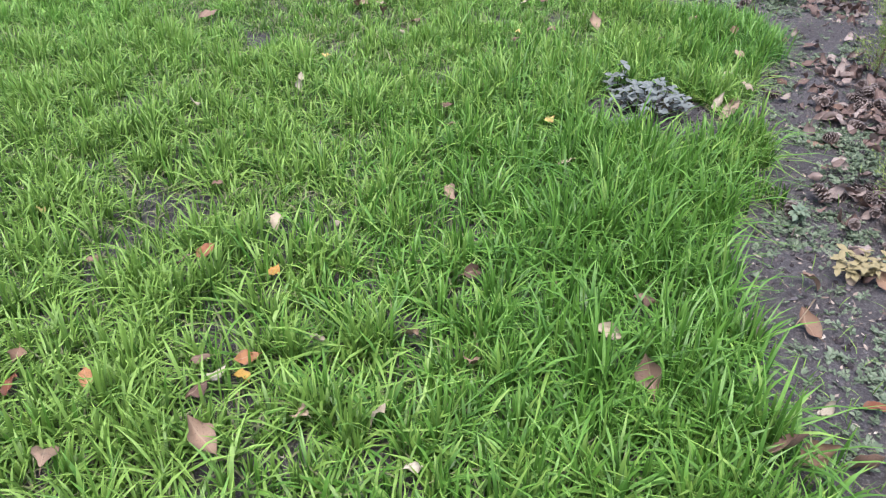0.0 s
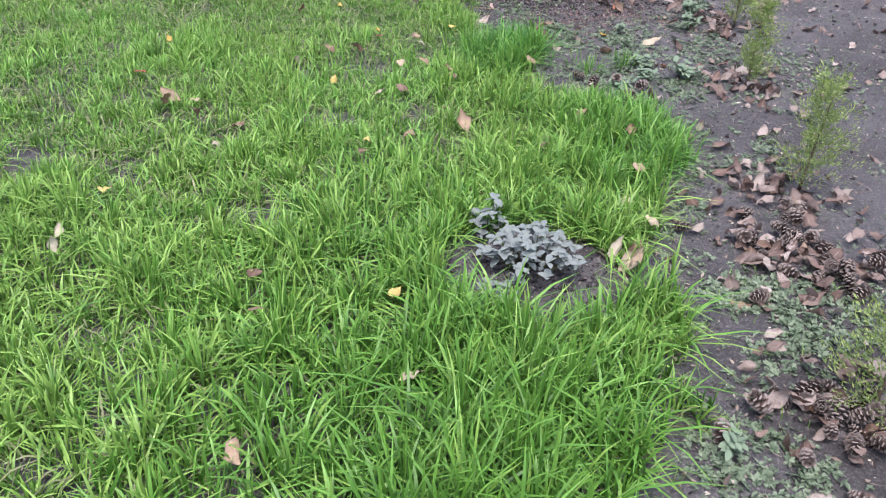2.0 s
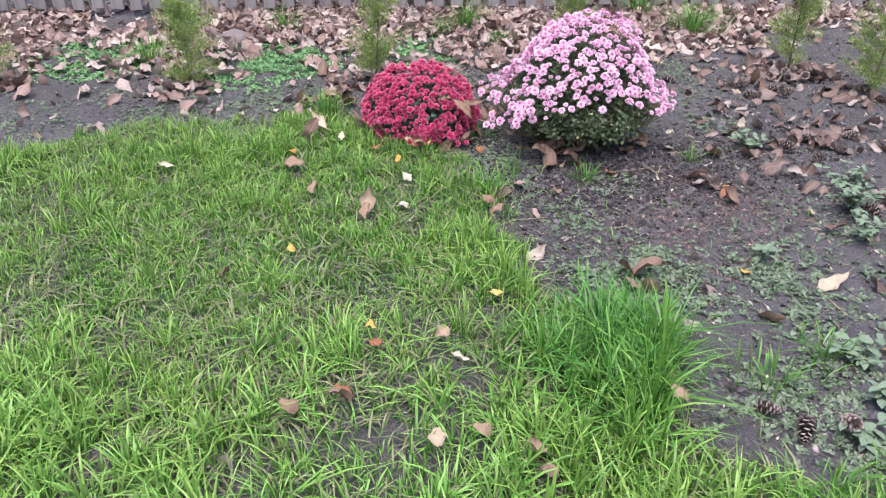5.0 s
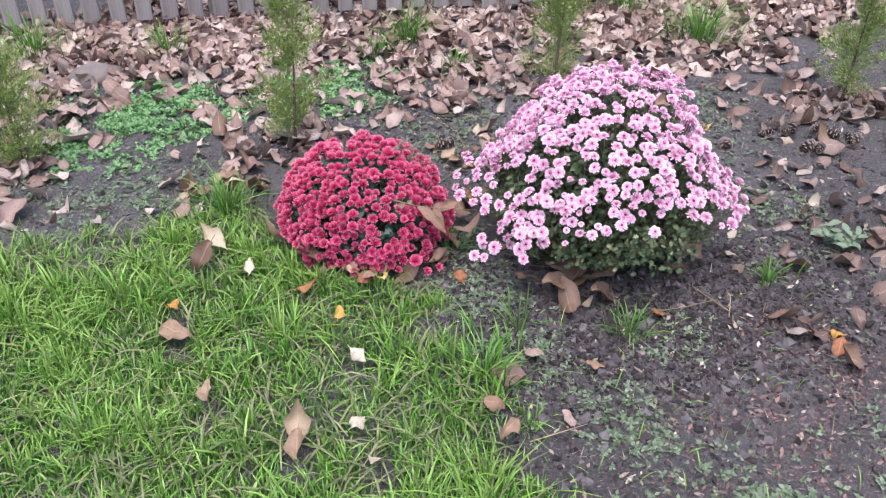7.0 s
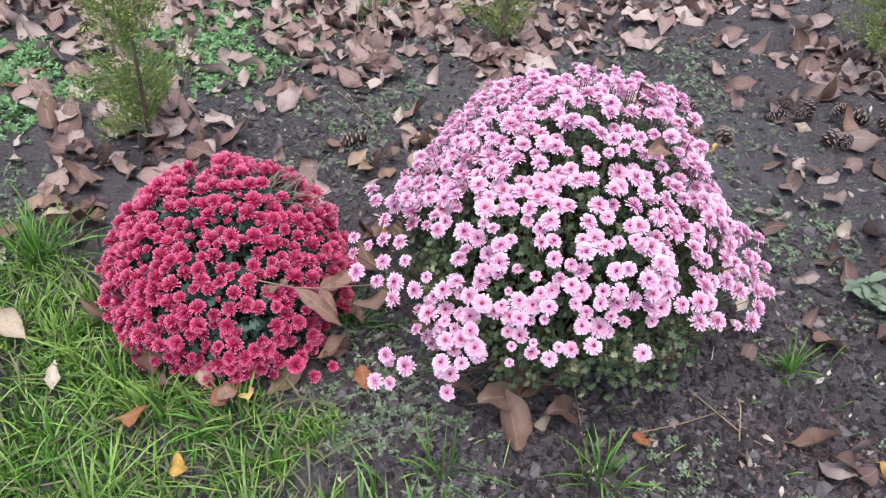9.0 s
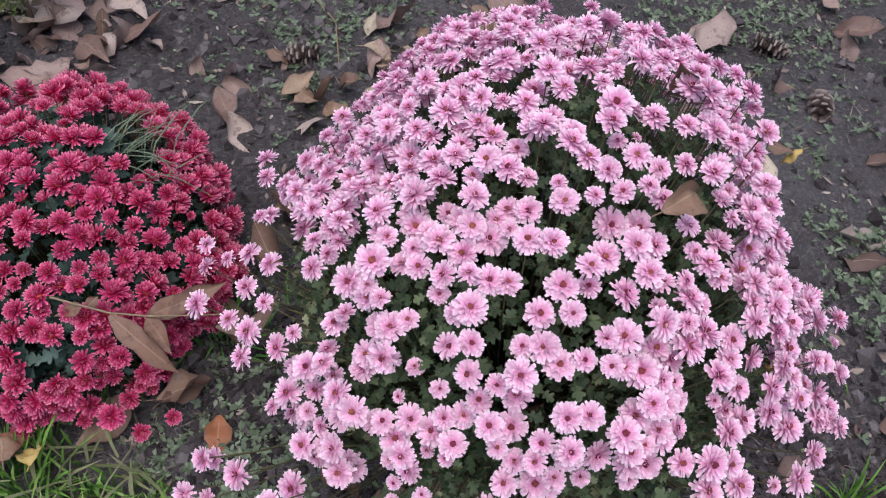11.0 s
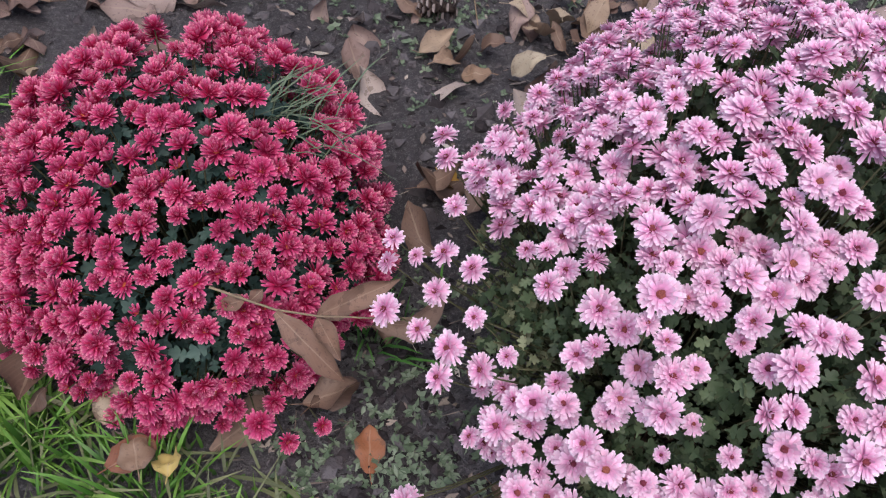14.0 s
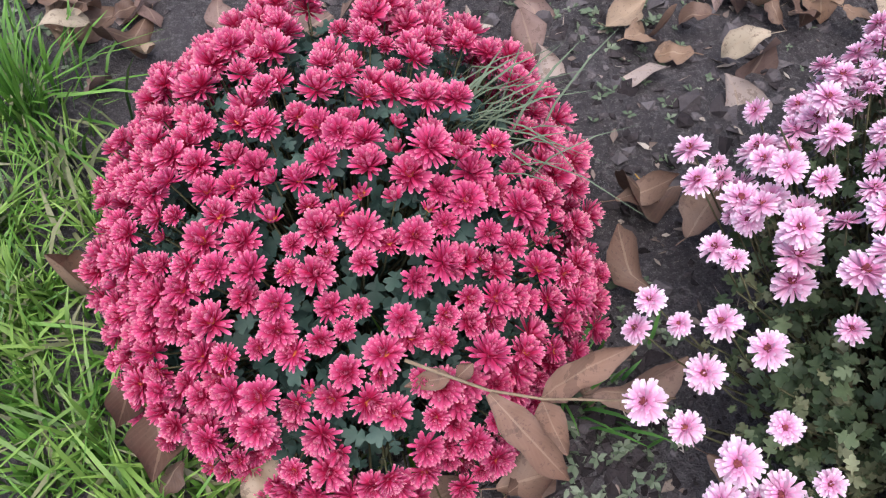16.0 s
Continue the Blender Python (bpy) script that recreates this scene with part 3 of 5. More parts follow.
def build_undergrowth():
    n = 140000
    x, y = np.concatenate([RNG.uniform(-2.4, 1.6, n), RNG.uniform(-0.3, 1.05, 26000)]), np.concatenate([RNG.uniform(0.6, 6.05, n), RNG.uniform(4.6, 5.75, 26000)])
    keep = lawn_mask(x, y, 0.5)
    x, y = x[keep], y[keep]
    n = len(x)
    ob = part("lawn_undergrowth", mesh_of("lawn_undergrowth", *short_blades(x, y, RNG.uniform(0.018, 0.048, n) * np.clip(tallness(x, y) / 0.055, 0.8, 1.5), RNG.uniform(0.0025, 0.005, n), np.abs(RNG.normal(0.4, 0.3, n)), RNG.uniform(0, 2 * np.pi, n))), LUSH)
    tagged(ob, "short dense undergrowth of the green lawn", "grass", kind="stuff")


def build_lawn():
    # small tufts, a few large ones, and single blades between them
    small, large, single = 17000, 2900, 16000
    m = small + large
    cx, cy = RNG.uniform(-2.6, 1.6, m), RNG.uniform(0.45, 6.05, m)
    k = np.concatenate([RNG.integers(4, 16, small), RNG.integers(22, 46, large)])
    wide = np.repeat(np.where(np.arange(m) < small, 0.011, 0.021), k)
    tone, tall = np.repeat(RNG.random(m), k), np.repeat(RNG.uniform(0.75, 1.2, m) * np.where(np.arange(m) < small, 1.0, 1.12), k)
    a = RNG.uniform(0, 2 * np.pi, k.sum())
    r = np.abs(RNG.normal(0, 1, k.sum())) * wide
    x, y = np.concatenate([np.repeat(cx, k) + r * np.cos(a), RNG.uniform(-2.6, 1.6, single)]), np.concatenate([np.repeat(cy, k) + r * np.sin(a), RNG.uniform(0.45, 6.05, single)])
    a = np.concatenate([a, RNG.uniform(0, 2 * np.pi, single)])
    tone, tall = np.concatenate([tone, RNG.random(single)]), np.concatenate([tall, np.ones(single)])
    keep = lawn_mask(x, y)
    x, y, a, tone, tall = x[keep], y[keep], a[keep], tone[keep], tall[keep]
    n = len(x)
    L = np.clip(tallness(x, y), 0.028, 0.15) * tall * RNG.uniform(0.55, 1.65, n)
    lean = np.abs(RNG.normal(0.40, 0.33, n))
    flat = RNG.random(n) < 0.16
    lean = np.where(flat, RNG.uniform(1.1, 1.8, n), lean)
    W = RNG.uniform(0.0023, 0.0050, n) * np.clip(1.38 - 0.13 * (y - 1.0), 1.0, 1.4) * np.where(L > 0.09, 1.25, 1.0) * np.where(y > 4.3, 0.82, 1.0)
    lush = np.exp(-(((x - 0.60) / 0.75) ** 2 + ((y - 1.7) / 1.4) ** 2)) + 1.4 * np.exp(-(((x - 1.03) / 0.24) ** 2 + ((y - 4.22) / 0.24) ** 2)) + 0.5 * np.exp(-(((x - 0.6) / 0.5) ** 2 + ((y - 5.4) / 0.5) ** 2)) + 1.2 * np.exp(-(((x - 1.35) / 0.28) ** 2 + ((y - 3.4) / 0.45) ** 2))
    dry = np.clip((y - 1.9) / 1.6, 0, 1) * np.clip((5.6 - y) / 1.0, 0.25, 1) * np.clip((1.1 - x) / 0.6, 0, 1) * (0.35 + 0.9 * rough_noise(x, y, 0.5, 71, 3))
    pick = 0.65 * tone + 0.35 * RNG.random(n)
    sort = np.where(pick < np.clip(0.08 + 0.8 * lush, 0, 0.85), 0, np.where(0.6 * (1 - tone) + 0.4 * RNG.random(n) < 0.75 * dry, 2, 1))
    L = L * np.where(sort == 2, 0.85, 1.0)
    for k, name, material, label in ((0, "lush_lawn_grass", LUSH, "long dark green lawn grass in thick tufts"), (1, "lawn_grass", GRASS, "uneven green lawn grass with thin bare spots"), (2, "dry_lawn_grass", DRY_GRASS, "short yellow-green drying lawn grass")):
        s = sort == k
        ob = part(name, mesh_of(name, *grass_blades(x[s], y[s], L[s], W[s], lean[s], a[s])), material)
        tagged(ob, label, "grass", kind="stuff")


def build_thatch():
    """Dead strands that lie flat between the tufts."""
    n = 62000
    x, y = RNG.uniform(-2.0, 1.6, n), RNG.uniform(0.6, 6.05, n)
    keep = inside(x, y, LAWN) & (RNG.random(n) < (0.2 + 0.8 * rough_noise(x, y, 0.3, 81, 3)) * np.clip((y - 0.6) / 2.4, 0.5, 1)) & (np.hypot(x - MOUND[0], y - MOUND[1] + 0.03) > 0.22)
    x, y = x[keep], y[keep]
    n = len(x)
    v, f, u = short_blades(x, y, RNG.uniform(0.02, 0.06, n), RNG.uniform(0.002, 0.0055, n), RNG.uniform(1.3, 2.2, n), RNG.uniform(0, 2 * np.pi, n))
    v[:, 2] += RNG.uniform(0.003, 0.02, n).repeat(5)
    ob = part("lawn_thatch", mesh_of("lawn_thatch", v, f, u), THATCH)
    tagged(ob, "olive and straw-coloured matted strands between the grass", "grass", kind="stuff")


def build_outer_lawn():
    """The lawn beyond the walk, coarser: broad bent blades."""
    n = 105000
    x, y = RNG.uniform(-6, 0.8, n), RNG.uniform(-3, 5.4, n)
    edge = np.maximum(-0.55 - 0.45 * y, -2.2) + 0.3 * (rough_noise(x, y, 0.3, 121, 2) - 0.5)
    keep = lawn_mask(x, y, 0.8, 1.0) & ((x < edge) | (y < 0.65))
    x, y = x[keep], y[keep]
    n = len(x)
    ob = part("outer_lawn_grass", mesh_of("outer_lawn_grass", *short_blades(x, y, RNG.uniform(0.04, 0.085, n), RNG.uniform(0.008, 0.017, n), np.abs(RNG.normal(0.6, 0.4, n)), RNG.uniform(0, 2 * np.pi, n))), LUSH)
    tagged(ob, "uneven green lawn grass further along the garden", "grass", kind="stuff")


build_lawn()
build_outer_lawn()
build_undergrowth()
build_thatch()


DEEP_BLADE = plant_material("deep_green_grass_blade", [(0.0, (0.018, 0.07, 0.018)), (0.5, (0.062, 0.185, 0.042)), (1.0, (0.17, 0.35, 0.09))], by="object", scale=5, thin=0.25, tip=(0.13, 0.33, 0.055), rough=0.4, spec=0.35)


def grass_tuft(x, y, count, height, spread, material=LUSH_BLADE, label="bright green grass tuft growing from bare soil"):
    a = RNG.uniform(0, 2 * np.pi, count)
    r = np.abs(RNG.normal(0, spread * 0.35, count))
    bx, by = x + r * np.cos(a), y + r * np.sin(a)
    L = height * RNG.uniform(0.5, 1.15, count)
    v, f, u = grass_blades(bx, by, L, RNG.uniform(0.0022, 0.0044, count), np.abs(RNG.normal(0.55, 0.35, count)), a + RNG.normal(0, 0.4, count))
    base = np.array([x, y, gz(x, y)])
    root = thing("grass_tuft", *base, label, "grass", "grass tufts in the flower bed")
    for k in range(count):
        part("blade", mesh_of("blade", v[7 * k:7 * k + 7] - base, f[:5], u[:7]), material, root)
    return root


for _x, _y, _n, _h, _s in [(0.39, 7.2, 70, 0.15, 0.10), (1.16, 6.95, 60, 0.13, 0.08), (1.31, 7.05, 90, 0.20, 0.10), (2.45, 6.72, 190, 0.22, 0.20), (1.41, 6.72, 60, 0.10, 0.14),
                           (0.95, 5.13, 130, 0.10, 0.16), (1.30, 5.16, 40, 0.09, 0.08), (1.72, 5.24, 40, 0.07, 0.06), (1.07, 5.24, 22, 0.11, 0.07), (1.02, 5.60, 45, 0.06, 0.10),
                           (0.50, 5.95, 160, 0.12, 0.16), (1.35, 4.10, 60, 0.09, 0.14), (1.52, 4.15, 50, 0.09, 0.12), (0.80, 5.44, 90, 0.09, 0.14), (2.35, 7.15, 90, 0.18, 0.15), (-0.25, 6.75, 120, 0.14, 0.2), (-0.1, 7.3, 130, 0.2, 0.16), (0.88, 5.60, 60, 0.08, 0.1)]:
    grass_tuft(_x, _y, _n, _h, _s, DEEP_BLADE if _h < 0.065 else LUSH_BLADE)


# thick dark tufts where the lawn bulges into the bed
for _x, _y, _n, _h, _s in [(0.98, 4.12, 150, 0.14, 0.13), (1.08, 4.15, 170, 0.14, 0.14), (1.12, 4.27, 170, 0.15, 0.14), (1.02, 4.27, 170, 0.15, 0.15), (1.05, 4.38, 140, 0.13, 0.13), (0.92, 4.25, 110, 0.12, 0.14), (1.14, 4.36, 90, 0.12, 0.10),
                           (1.40, 3.25, 110, 0.095, 0.14), (1.47, 3.40, 110, 0.10, 0.13), (1.46, 3.56, 100, 0.10, 0.13), (1.36, 3.45, 90, 0.09, 0.15), (1.32, 3.12, 80, 0.09, 0.12), (1.36, 3.68, 90, 0.09, 0.12)]:
    grass_tuft(_x, _y, _n, _h, _s, DEEP_BLADE, "thick dark green grass tuft at the lawn edge")


# ---------------------------------------------------------------- chrysanthemums
def bloom(rings, spread, cup, seed, notch=0.0, shape=(0.30, 0.85, 1.0, 0.66), loose=6, coarse=False, pale=(3, 0.40)):
    """One bloom of radius 1 facing +z. rings: (petals, length, tilt in degrees, width); pale: how many outer rings keep off the dark root colour, and by how much."""
    rnd, pieces = random.Random(seed), []
    for k, (count, length, tilt, width) in enumerate(rings):
        for i in range(count):
            ln = length * rnd.uniform(0.88, 1.06)
            p = petal(ln, width * rnd.uniform(0.85, 1.15), rnd.gauss(cup[0], cup[1]), spread, notch, shape)
            if coarse:
                p = coarse_petal(ln, width, rnd.gauss(cup[0], cup[1]))
            if k < pale[0]:
                p = (p[0], p[1], p[2] * [1, 1 - pale[1]] + [0, pale[1]])
            turn = 360 * (i + 0.5 * (k % 2)) / count + rnd.gauss(0, 4)
            pieces.append(placed(p, pose(0, 0, 0.05 * k, 0, 0, turn) @ pose(0.08, 0, 0, 0, -tilt + rnd.gauss(0, loose), 0) @ pose(0, 0, 0, rnd.gauss(0, 1.8 * loose), 0, 0)))
    return joined(pieces)


def eye_piece(radius, height):
    """The heart of a bloom: a low cushion, ragged with short florets."""
    rnd, n = random.Random(5), 12
    V, F = [(0, 0, height * 0.7)], []
    for k, (r, z) in enumerate(((0.45, 0.85), (0.85, 0.65), (1.05, 0.1))):
        for j in range(n):
            a = 2 * math.pi * (j + 0.5 * k) / n
            out, up = r * rnd.uniform(0.68, 1.22), z * rnd.uniform(0.45, 1.6)
            V.append((radius * out * math.cos(a), radius * out * math.sin(a), height * up))
    for j in range(n):
        F.append((0, 1 + j, 1 + (j + 1) % n))
        for k in range(2):
            p, q = 1 + n * k + j, 1 + n * k + (j + 1) % n
            F += [(p, p + n, q + n), (p, q + n, q)]
    return np.array(V), np.array(F), np.zeros((len(V), 2))


PINK_RINGS = [(21, 0.98, -12, 0.215), (20, 0.94, 1, 0.215), (19, 0.82, 15, 0.20), (15, 0.66, 32, 0.18), (10, 0.48, 50, 0.14)]
RED_RINGS = [(18, 0.95, -8, 0.20), (19, 1.0, 12, 0.20), (17, 0.98, 30, 0.19), (13, 0.90, 46, 0.18), (9, 0.78, 62, 0.17), (6, 0.66, 78, 0.16)]


def opened(rings, stage):
    """Rings of a bloom that has opened only in part: its petals stand steeper."""
    return [(c, ln * (1 - 0.12 * stage), tilt + 34 * stage, w) for c, ln, tilt, w in rings]


PINK_BLOOMS = [mesh_of("pink_bloom", *bloom(opened(PINK_RINGS[: 5 - (k % 3 == 2)], (0.0, 0.1, 0.35, 0.0, 0.2, 0.0, 0.12, 0.3, 0.05)[k]), 0.18, (0.16, 0.30), k, 0.03, (0.38, 0.80, 1.0, 0.72), 6.5)) for k in range(9)]
RED_BLOOMS = [mesh_of("red_bloom", *bloom(opened(RED_RINGS, (0.0, 0.1, 0.25, 0.0, 0.3, 0.15, 0.0, 0.4)[k]), 0.6, (0.35, 0.25), 20 + k, 0.0, (0.45, 0.85, 1.0, 0.50), 7, pale=(6, 0.32))) for k in range(8)]
FAR_BLOOMS = {"pale_pink_petal": [bloom(PINK_RINGS, 0.25, (0.05, 0.35), 60 + k, loose=10, coarse=True) for k in range(5)], "crimson_petal": [bloom(RED_RINGS, 0.8, (0.55, 0.25), 70 + k, loose=9, coarse=True, pale=(6, 0.32)) for k in range(5)]}
RED_BUD = mesh_of("red_bud", *bloom([(12, 0.8, 38, 0.2), (10, 0.8, 60, 0.2), (6, 0.7, 78, 0.2)], 0.8, (0.6, 0.2), 44))
EYE = mesh_of("flower_eye", *(lambda e: (e[0] + [0, 0, 0.16], e[1], e[2]))(eye_piece(0.235, 0.19)))


def lobed_leaf(seed):
    """A chrysanthemum leaf along +x, about 1 long, with blunt lobes."""
    rnd = random.Random(seed)
    outline = [(0.0, 0.02), (0.22, 0.06), (0.30, 0.25), (0.44, 0.30), (0.46, 0.15), (0.56, 0.19), (0.66, 0.36), (0.80, 0.30), (0.78, 0.15), (0.92, 0.16), (1.0, 0.0)]
    top = [(x, y * rnd.uniform(0.85, 1.15)) for x, y in outline]
    ring = top + [(x, -y * rnd.uniform(0.85, 1.15)) for x, y in outline[-2::-1]]
    V = [(0.5, 0, 0.0)] + [(x, y, 0.28 * abs(y) - 0.25 * (x - 0.3) ** 2) for x, y in ring]
    n = len(ring)
    F = [(0, 1 + i, 1 + (i + 1) % n) for i in range(n)]
    U = [(0.5, 0.5)] + [(0.5 + y, x) for x, y in ring]
    return np.array(V), np.array(F), np.array(U)


def spread_points(count, accept, gap, tries=60000):
    """Places on a unit half ball, no two closer than gap, that accept() takes."""
    out = np.zeros((0, 3))
    cand = RNG.normal(size=(tries, 3))
    cand /= np.linalg.norm(cand, axis=1, keepdims=True)
    cand = cand[accept(cand)]
    picked = []
    for c in cand:
        if not picked or (((out[: len(picked)] - c) ** 2).sum(1) > gap * gap).all():
            picked.append(c)
            out = np.array(picked)
            if len(picked) >= count:
                break
    return out


def chrysanthemum(name, label, centre, radii, dirs, extra, size, blooms, petals, eye, leaf_mat, leaf_count, leaf_low, leaf_size, keep=300, eyes=1.0, lumpy=0.2, sags=(), shoots=0):
    """A bush: stems, leaves and blooms. dirs: unit places on its dome; extra: places of blooms that hang out of it."""
    cx, cy, cz = centre
    base = np.array([cx, cy, gz(cx, cy)])
    root = thing(name, *base, label, "flowering plant", "chrysanthemum bushes")
    R = np.array(radii)

    def lumps(d):
        """How far the dome swells or sags in the directions d."""
        out = 1 + lumpy * (rough_noise(d[:, 0] * 2.2 + 5, d[:, 1] * 2.2 + d[:, 2] * 1.3 + 5, 1.0, 55, 2) - 0.5)
        for sx, sy, sz, amount, reach in sags:
            out = out + amount * np.exp(-((d - [sx, sy, sz]) ** 2).sum(1) / reach)
        return out[:, None]

    pos = dirs * R * RNG.uniform(0.93, 1.05, (len(dirs), 1)) * lumps(dirs) + np.array(centre)
    up = dirs / R
    up /= np.linalg.norm(up, axis=1, keepdims=True)
    up = up * 0.75 + [0, 0, 0.75] + RNG.normal(0, 0.30, pos.shape)
    if len(extra):
        ex = np.array(extra)
        out = (ex - np.array(centre)) / R
        pos, up = np.concatenate([pos, ex]), np.concatenate([up, out * 0.7 + [0, 0, 0.8] + RNG.normal(0, 0.12, ex.shape)])
    n = len(pos)
    sizes = size * np.clip(RNG.normal(1.0, 0.16, n), 0.6, 1.28) * np.where(RNG.random(n) < 0.07, 0.7, 1.0)
    mats = poses_on(pos - base, up, sizes)
    # stems run from the crown of the root to each bloom
    pieces = []
    for p, u in zip(pos - base, up):
        u = u / np.linalg.norm(u)
        b = np.array([p[0] * 0.22, p[1] * 0.22, 0.0])
        mid = np.array([p[0] * 0.8, p[1] * 0.8, p[2] * 0.45])
        s = np.linspace(0, 1, 5)[:, None]
        end = p - u * 0.002
        line = (1 - s) ** 2 * b + 2 * s * (1 - s) * mid + s ** 2 * end
        pieces.append(tube(line, np.linspace(0.0014, 0.0008, 5), 3))
    stems = part("stem_mass", mesh_of("stem_mass", *joined(pieces)), STEM, root, "thin green-brown stems")
    tagged(stems, kind="stuff")
    # leaves fill the dome under the blooms, down to leaf_low
    d = RNG.normal(size=(leaf_count * 3, 3))
    d /= np.linalg.norm(d, axis=1, keepdims=True)
    lp = d * R * RNG.uniform(0.68, 0.92, (len(d), 1)) * lumps(d) + np.array(centre)
    # below the middle the flank falls steeply inwards
    low = d[:, 2] < 0
    lp[low, 2] = base[2] + leaf_low + (lp[low, 2] - (cz - R[2])) / R[2] * (cz - leaf_low - base[2])
    shrink = 0.62 + 0.38 * np.clip((lp[:, 2] - base[2]) / max(0.05, cz - base[2]), 0, 1)
    lp[:, :2] = np.array([cx, cy]) + (lp[:, :2] - [cx, cy]) * shrink[:, None]
    ok = (lp[:, 2] > base[2] + leaf_low) & ((d[:, 2] > -0.05) | (shoots == 0))
    lp, d = lp[ok][:leaf_count], d[ok][:leaf_count]
    lu = d * 0.7 + [0, 0, 0.6] + RNG.normal(0, 0.5, lp.shape)
    ls = leaf_size * RNG.uniform(0.6, 1.2, len(lp))
    m = poses_on(lp - base, lu, ls)
    groups = [many(lobed_leaf(90 + k), m[k::3]) for k in range(3)]
    leaves = part("foliage", mesh_of("foliage", *joined(groups)), leaf_mat, root, "lobed matt green leaves")
    tagged(leaves, kind="stuff")
    # leafy shoots rise steeply round the flank, up to the lowest blooms
    if shoots:
        sp, su, lines = [], [], []
        for a in RNG.uniform(0, 2 * np.pi, shoots):
            foot, top = RNG.uniform(0.26, 0.52), RNG.uniform(0.74, 0.96)
            rim = cz - base[2] + R[2] * RNG.uniform(0.05, 0.34)
            side = np.array([np.cos(a) * R[0], np.sin(a) * R[1], 0.0])
            s = np.linspace(0, 1, 5)[:, None]
            line = side * (foot + (top - foot) * s ** 1.4) + np.array([0, 0, rim]) * s
            line += [RNG.normal(0, 0.006), RNG.normal(0, 0.006), 0]
            lines.append(tube(line, np.linspace(0.0016, 0.0009, 5), 3))
            for u in RNG.uniform(0.2, 1.0, 10):
                k = min(int(u * 4), 3)
                sp.append(line[k] + (line[k + 1] - line[k]) * (u * 4 - k) + RNG.normal(0, 0.004, 3))
                su.append(side / R[0] * 0.9 + [0, 0, 0.7] + RNG.normal(0, 0.6, 3))
        sp = np.array(sp)
        sm = poses_on(sp, np.array(su), leaf_size * RNG.uniform(0.5, 0.95, len(sp)))
        stalks = part("flank_stem_mass", mesh_of("flank_stem_mass", *joined(lines)), STEM, root, "upright green-brown shoots of the bare flank")
        tagged(stalks, kind="stuff")
        flank = part("flank_foliage", mesh_of("flank_foliage", *joined([many(lobed_leaf(95 + k), sm[k::2]) for k in range(2)])), OLIVE_LEAF, root, "sparse olive-green leaves on the flank")
        tagged(flank, kind="stuff")
    # blooms: the front of the bush as parts of their own, the rest as one
    order = np.argsort(pos[:, 1] - 0.5 * pos[:, 2])
    for i in order[:keep]:
        me = blooms[RNG.integers(len(blooms))]
        if not me.materials:
            me.materials.append(petals)
        f = part("flower", me, petals, root, at=Matrix(mats[i].tolist()))
        if eye is not None and RNG.random() < eyes:
            part("flower_centre", EYE_OF[eye.name], eye, f)
    rest = order[keep:]
    if len(rest):
        far = FAR_BLOOMS[petals.name]
        arr = [many(far[k], mats[rest[k::len(far)]]) for k in range(len(far)) if len(rest[k::len(far)])]
        back = part("rear_bloom_mass", mesh_of("rear_bloom_mass", *joined(arr)), petals, root, "more blooms on the far side")
        tagged(back, kind="stuff")
        if eye is not None and eyes == 1.0:
            hearts = part("rear_centre_mass", mesh_of("rear_centre_mass", *many((np.array([v.co[:] for v in EYE.vertices]), np.array([p.vertices[:] for p in EYE.polygons]), np.zeros((len(EYE.vertices), 2))), mats[rest])), eye, back)
            tagged(hearts, kind="stuff")
    return root


EYE_OF = {PINK_EYE.name: EYE, RED_EYE.name: EYE.copy()}

# red bush: a tight low cushion, dense with small double blooms
_red = spread_points(700, lambda c: (c[:, 2] > -0.18) & (rough_noise(c[:, 0] * 3 + 9, c[:, 1] * 3 + c[:, 2] * 2, 0.45, 77, 2) > 0.37) & (((c - [0.56, 0.12, 0.82]) ** 2).sum(1) > 0.045) & (((c - [0.90, -0.1, 0.42]) ** 2).sum(1) > 0.02), 0.083)
chrysanthemum("red_chrysanthemum", "low rounded crimson chrysanthemum bush in full bloom", (0.842, 5.738, 0.060), (0.209, 0.228, 0.176), _red,
              [(0.64, 5.80, 0.10), (0.625, 5.79, 0.085), (0.93, 5.475, 0.035), (0.965, 5.49, 0.03), (0.905, 5.486, 0.063)],
              0.0128, RED_BLOOMS + [RED_BUD], CRIMSON, RED_EYE, DARK_LEAF, 2600, 0.015, 0.023, eyes=0.5, lumpy=0.1)

# thin pale grass that arches over the bare patch of the red bush
_root = thing("grass_tuft", 0.935, 5.775, 0.15, "thin pale grass growing through the red bush", "grass", "grass tufts in the flower bed")
_n = 34
_v, _f, _u = grass_blades(RNG.normal(0.935, 0.022, _n), RNG.normal(5.775, 0.030, _n), RNG.uniform(0.06, 0.12, _n), RNG.uniform(0.0014, 0.0024, _n), RNG.uniform(0.7, 1.3, _n), RNG.normal(-0.1, 0.8, _n), np.full(_n, 0.165))
for _k in range(_n):
    part("blade", mesh_of("blade", _v[7 * _k:7 * _k + 7] - [0.935, 5.775, 0.15], _f[:5], _u[:7]), WEED, _root)

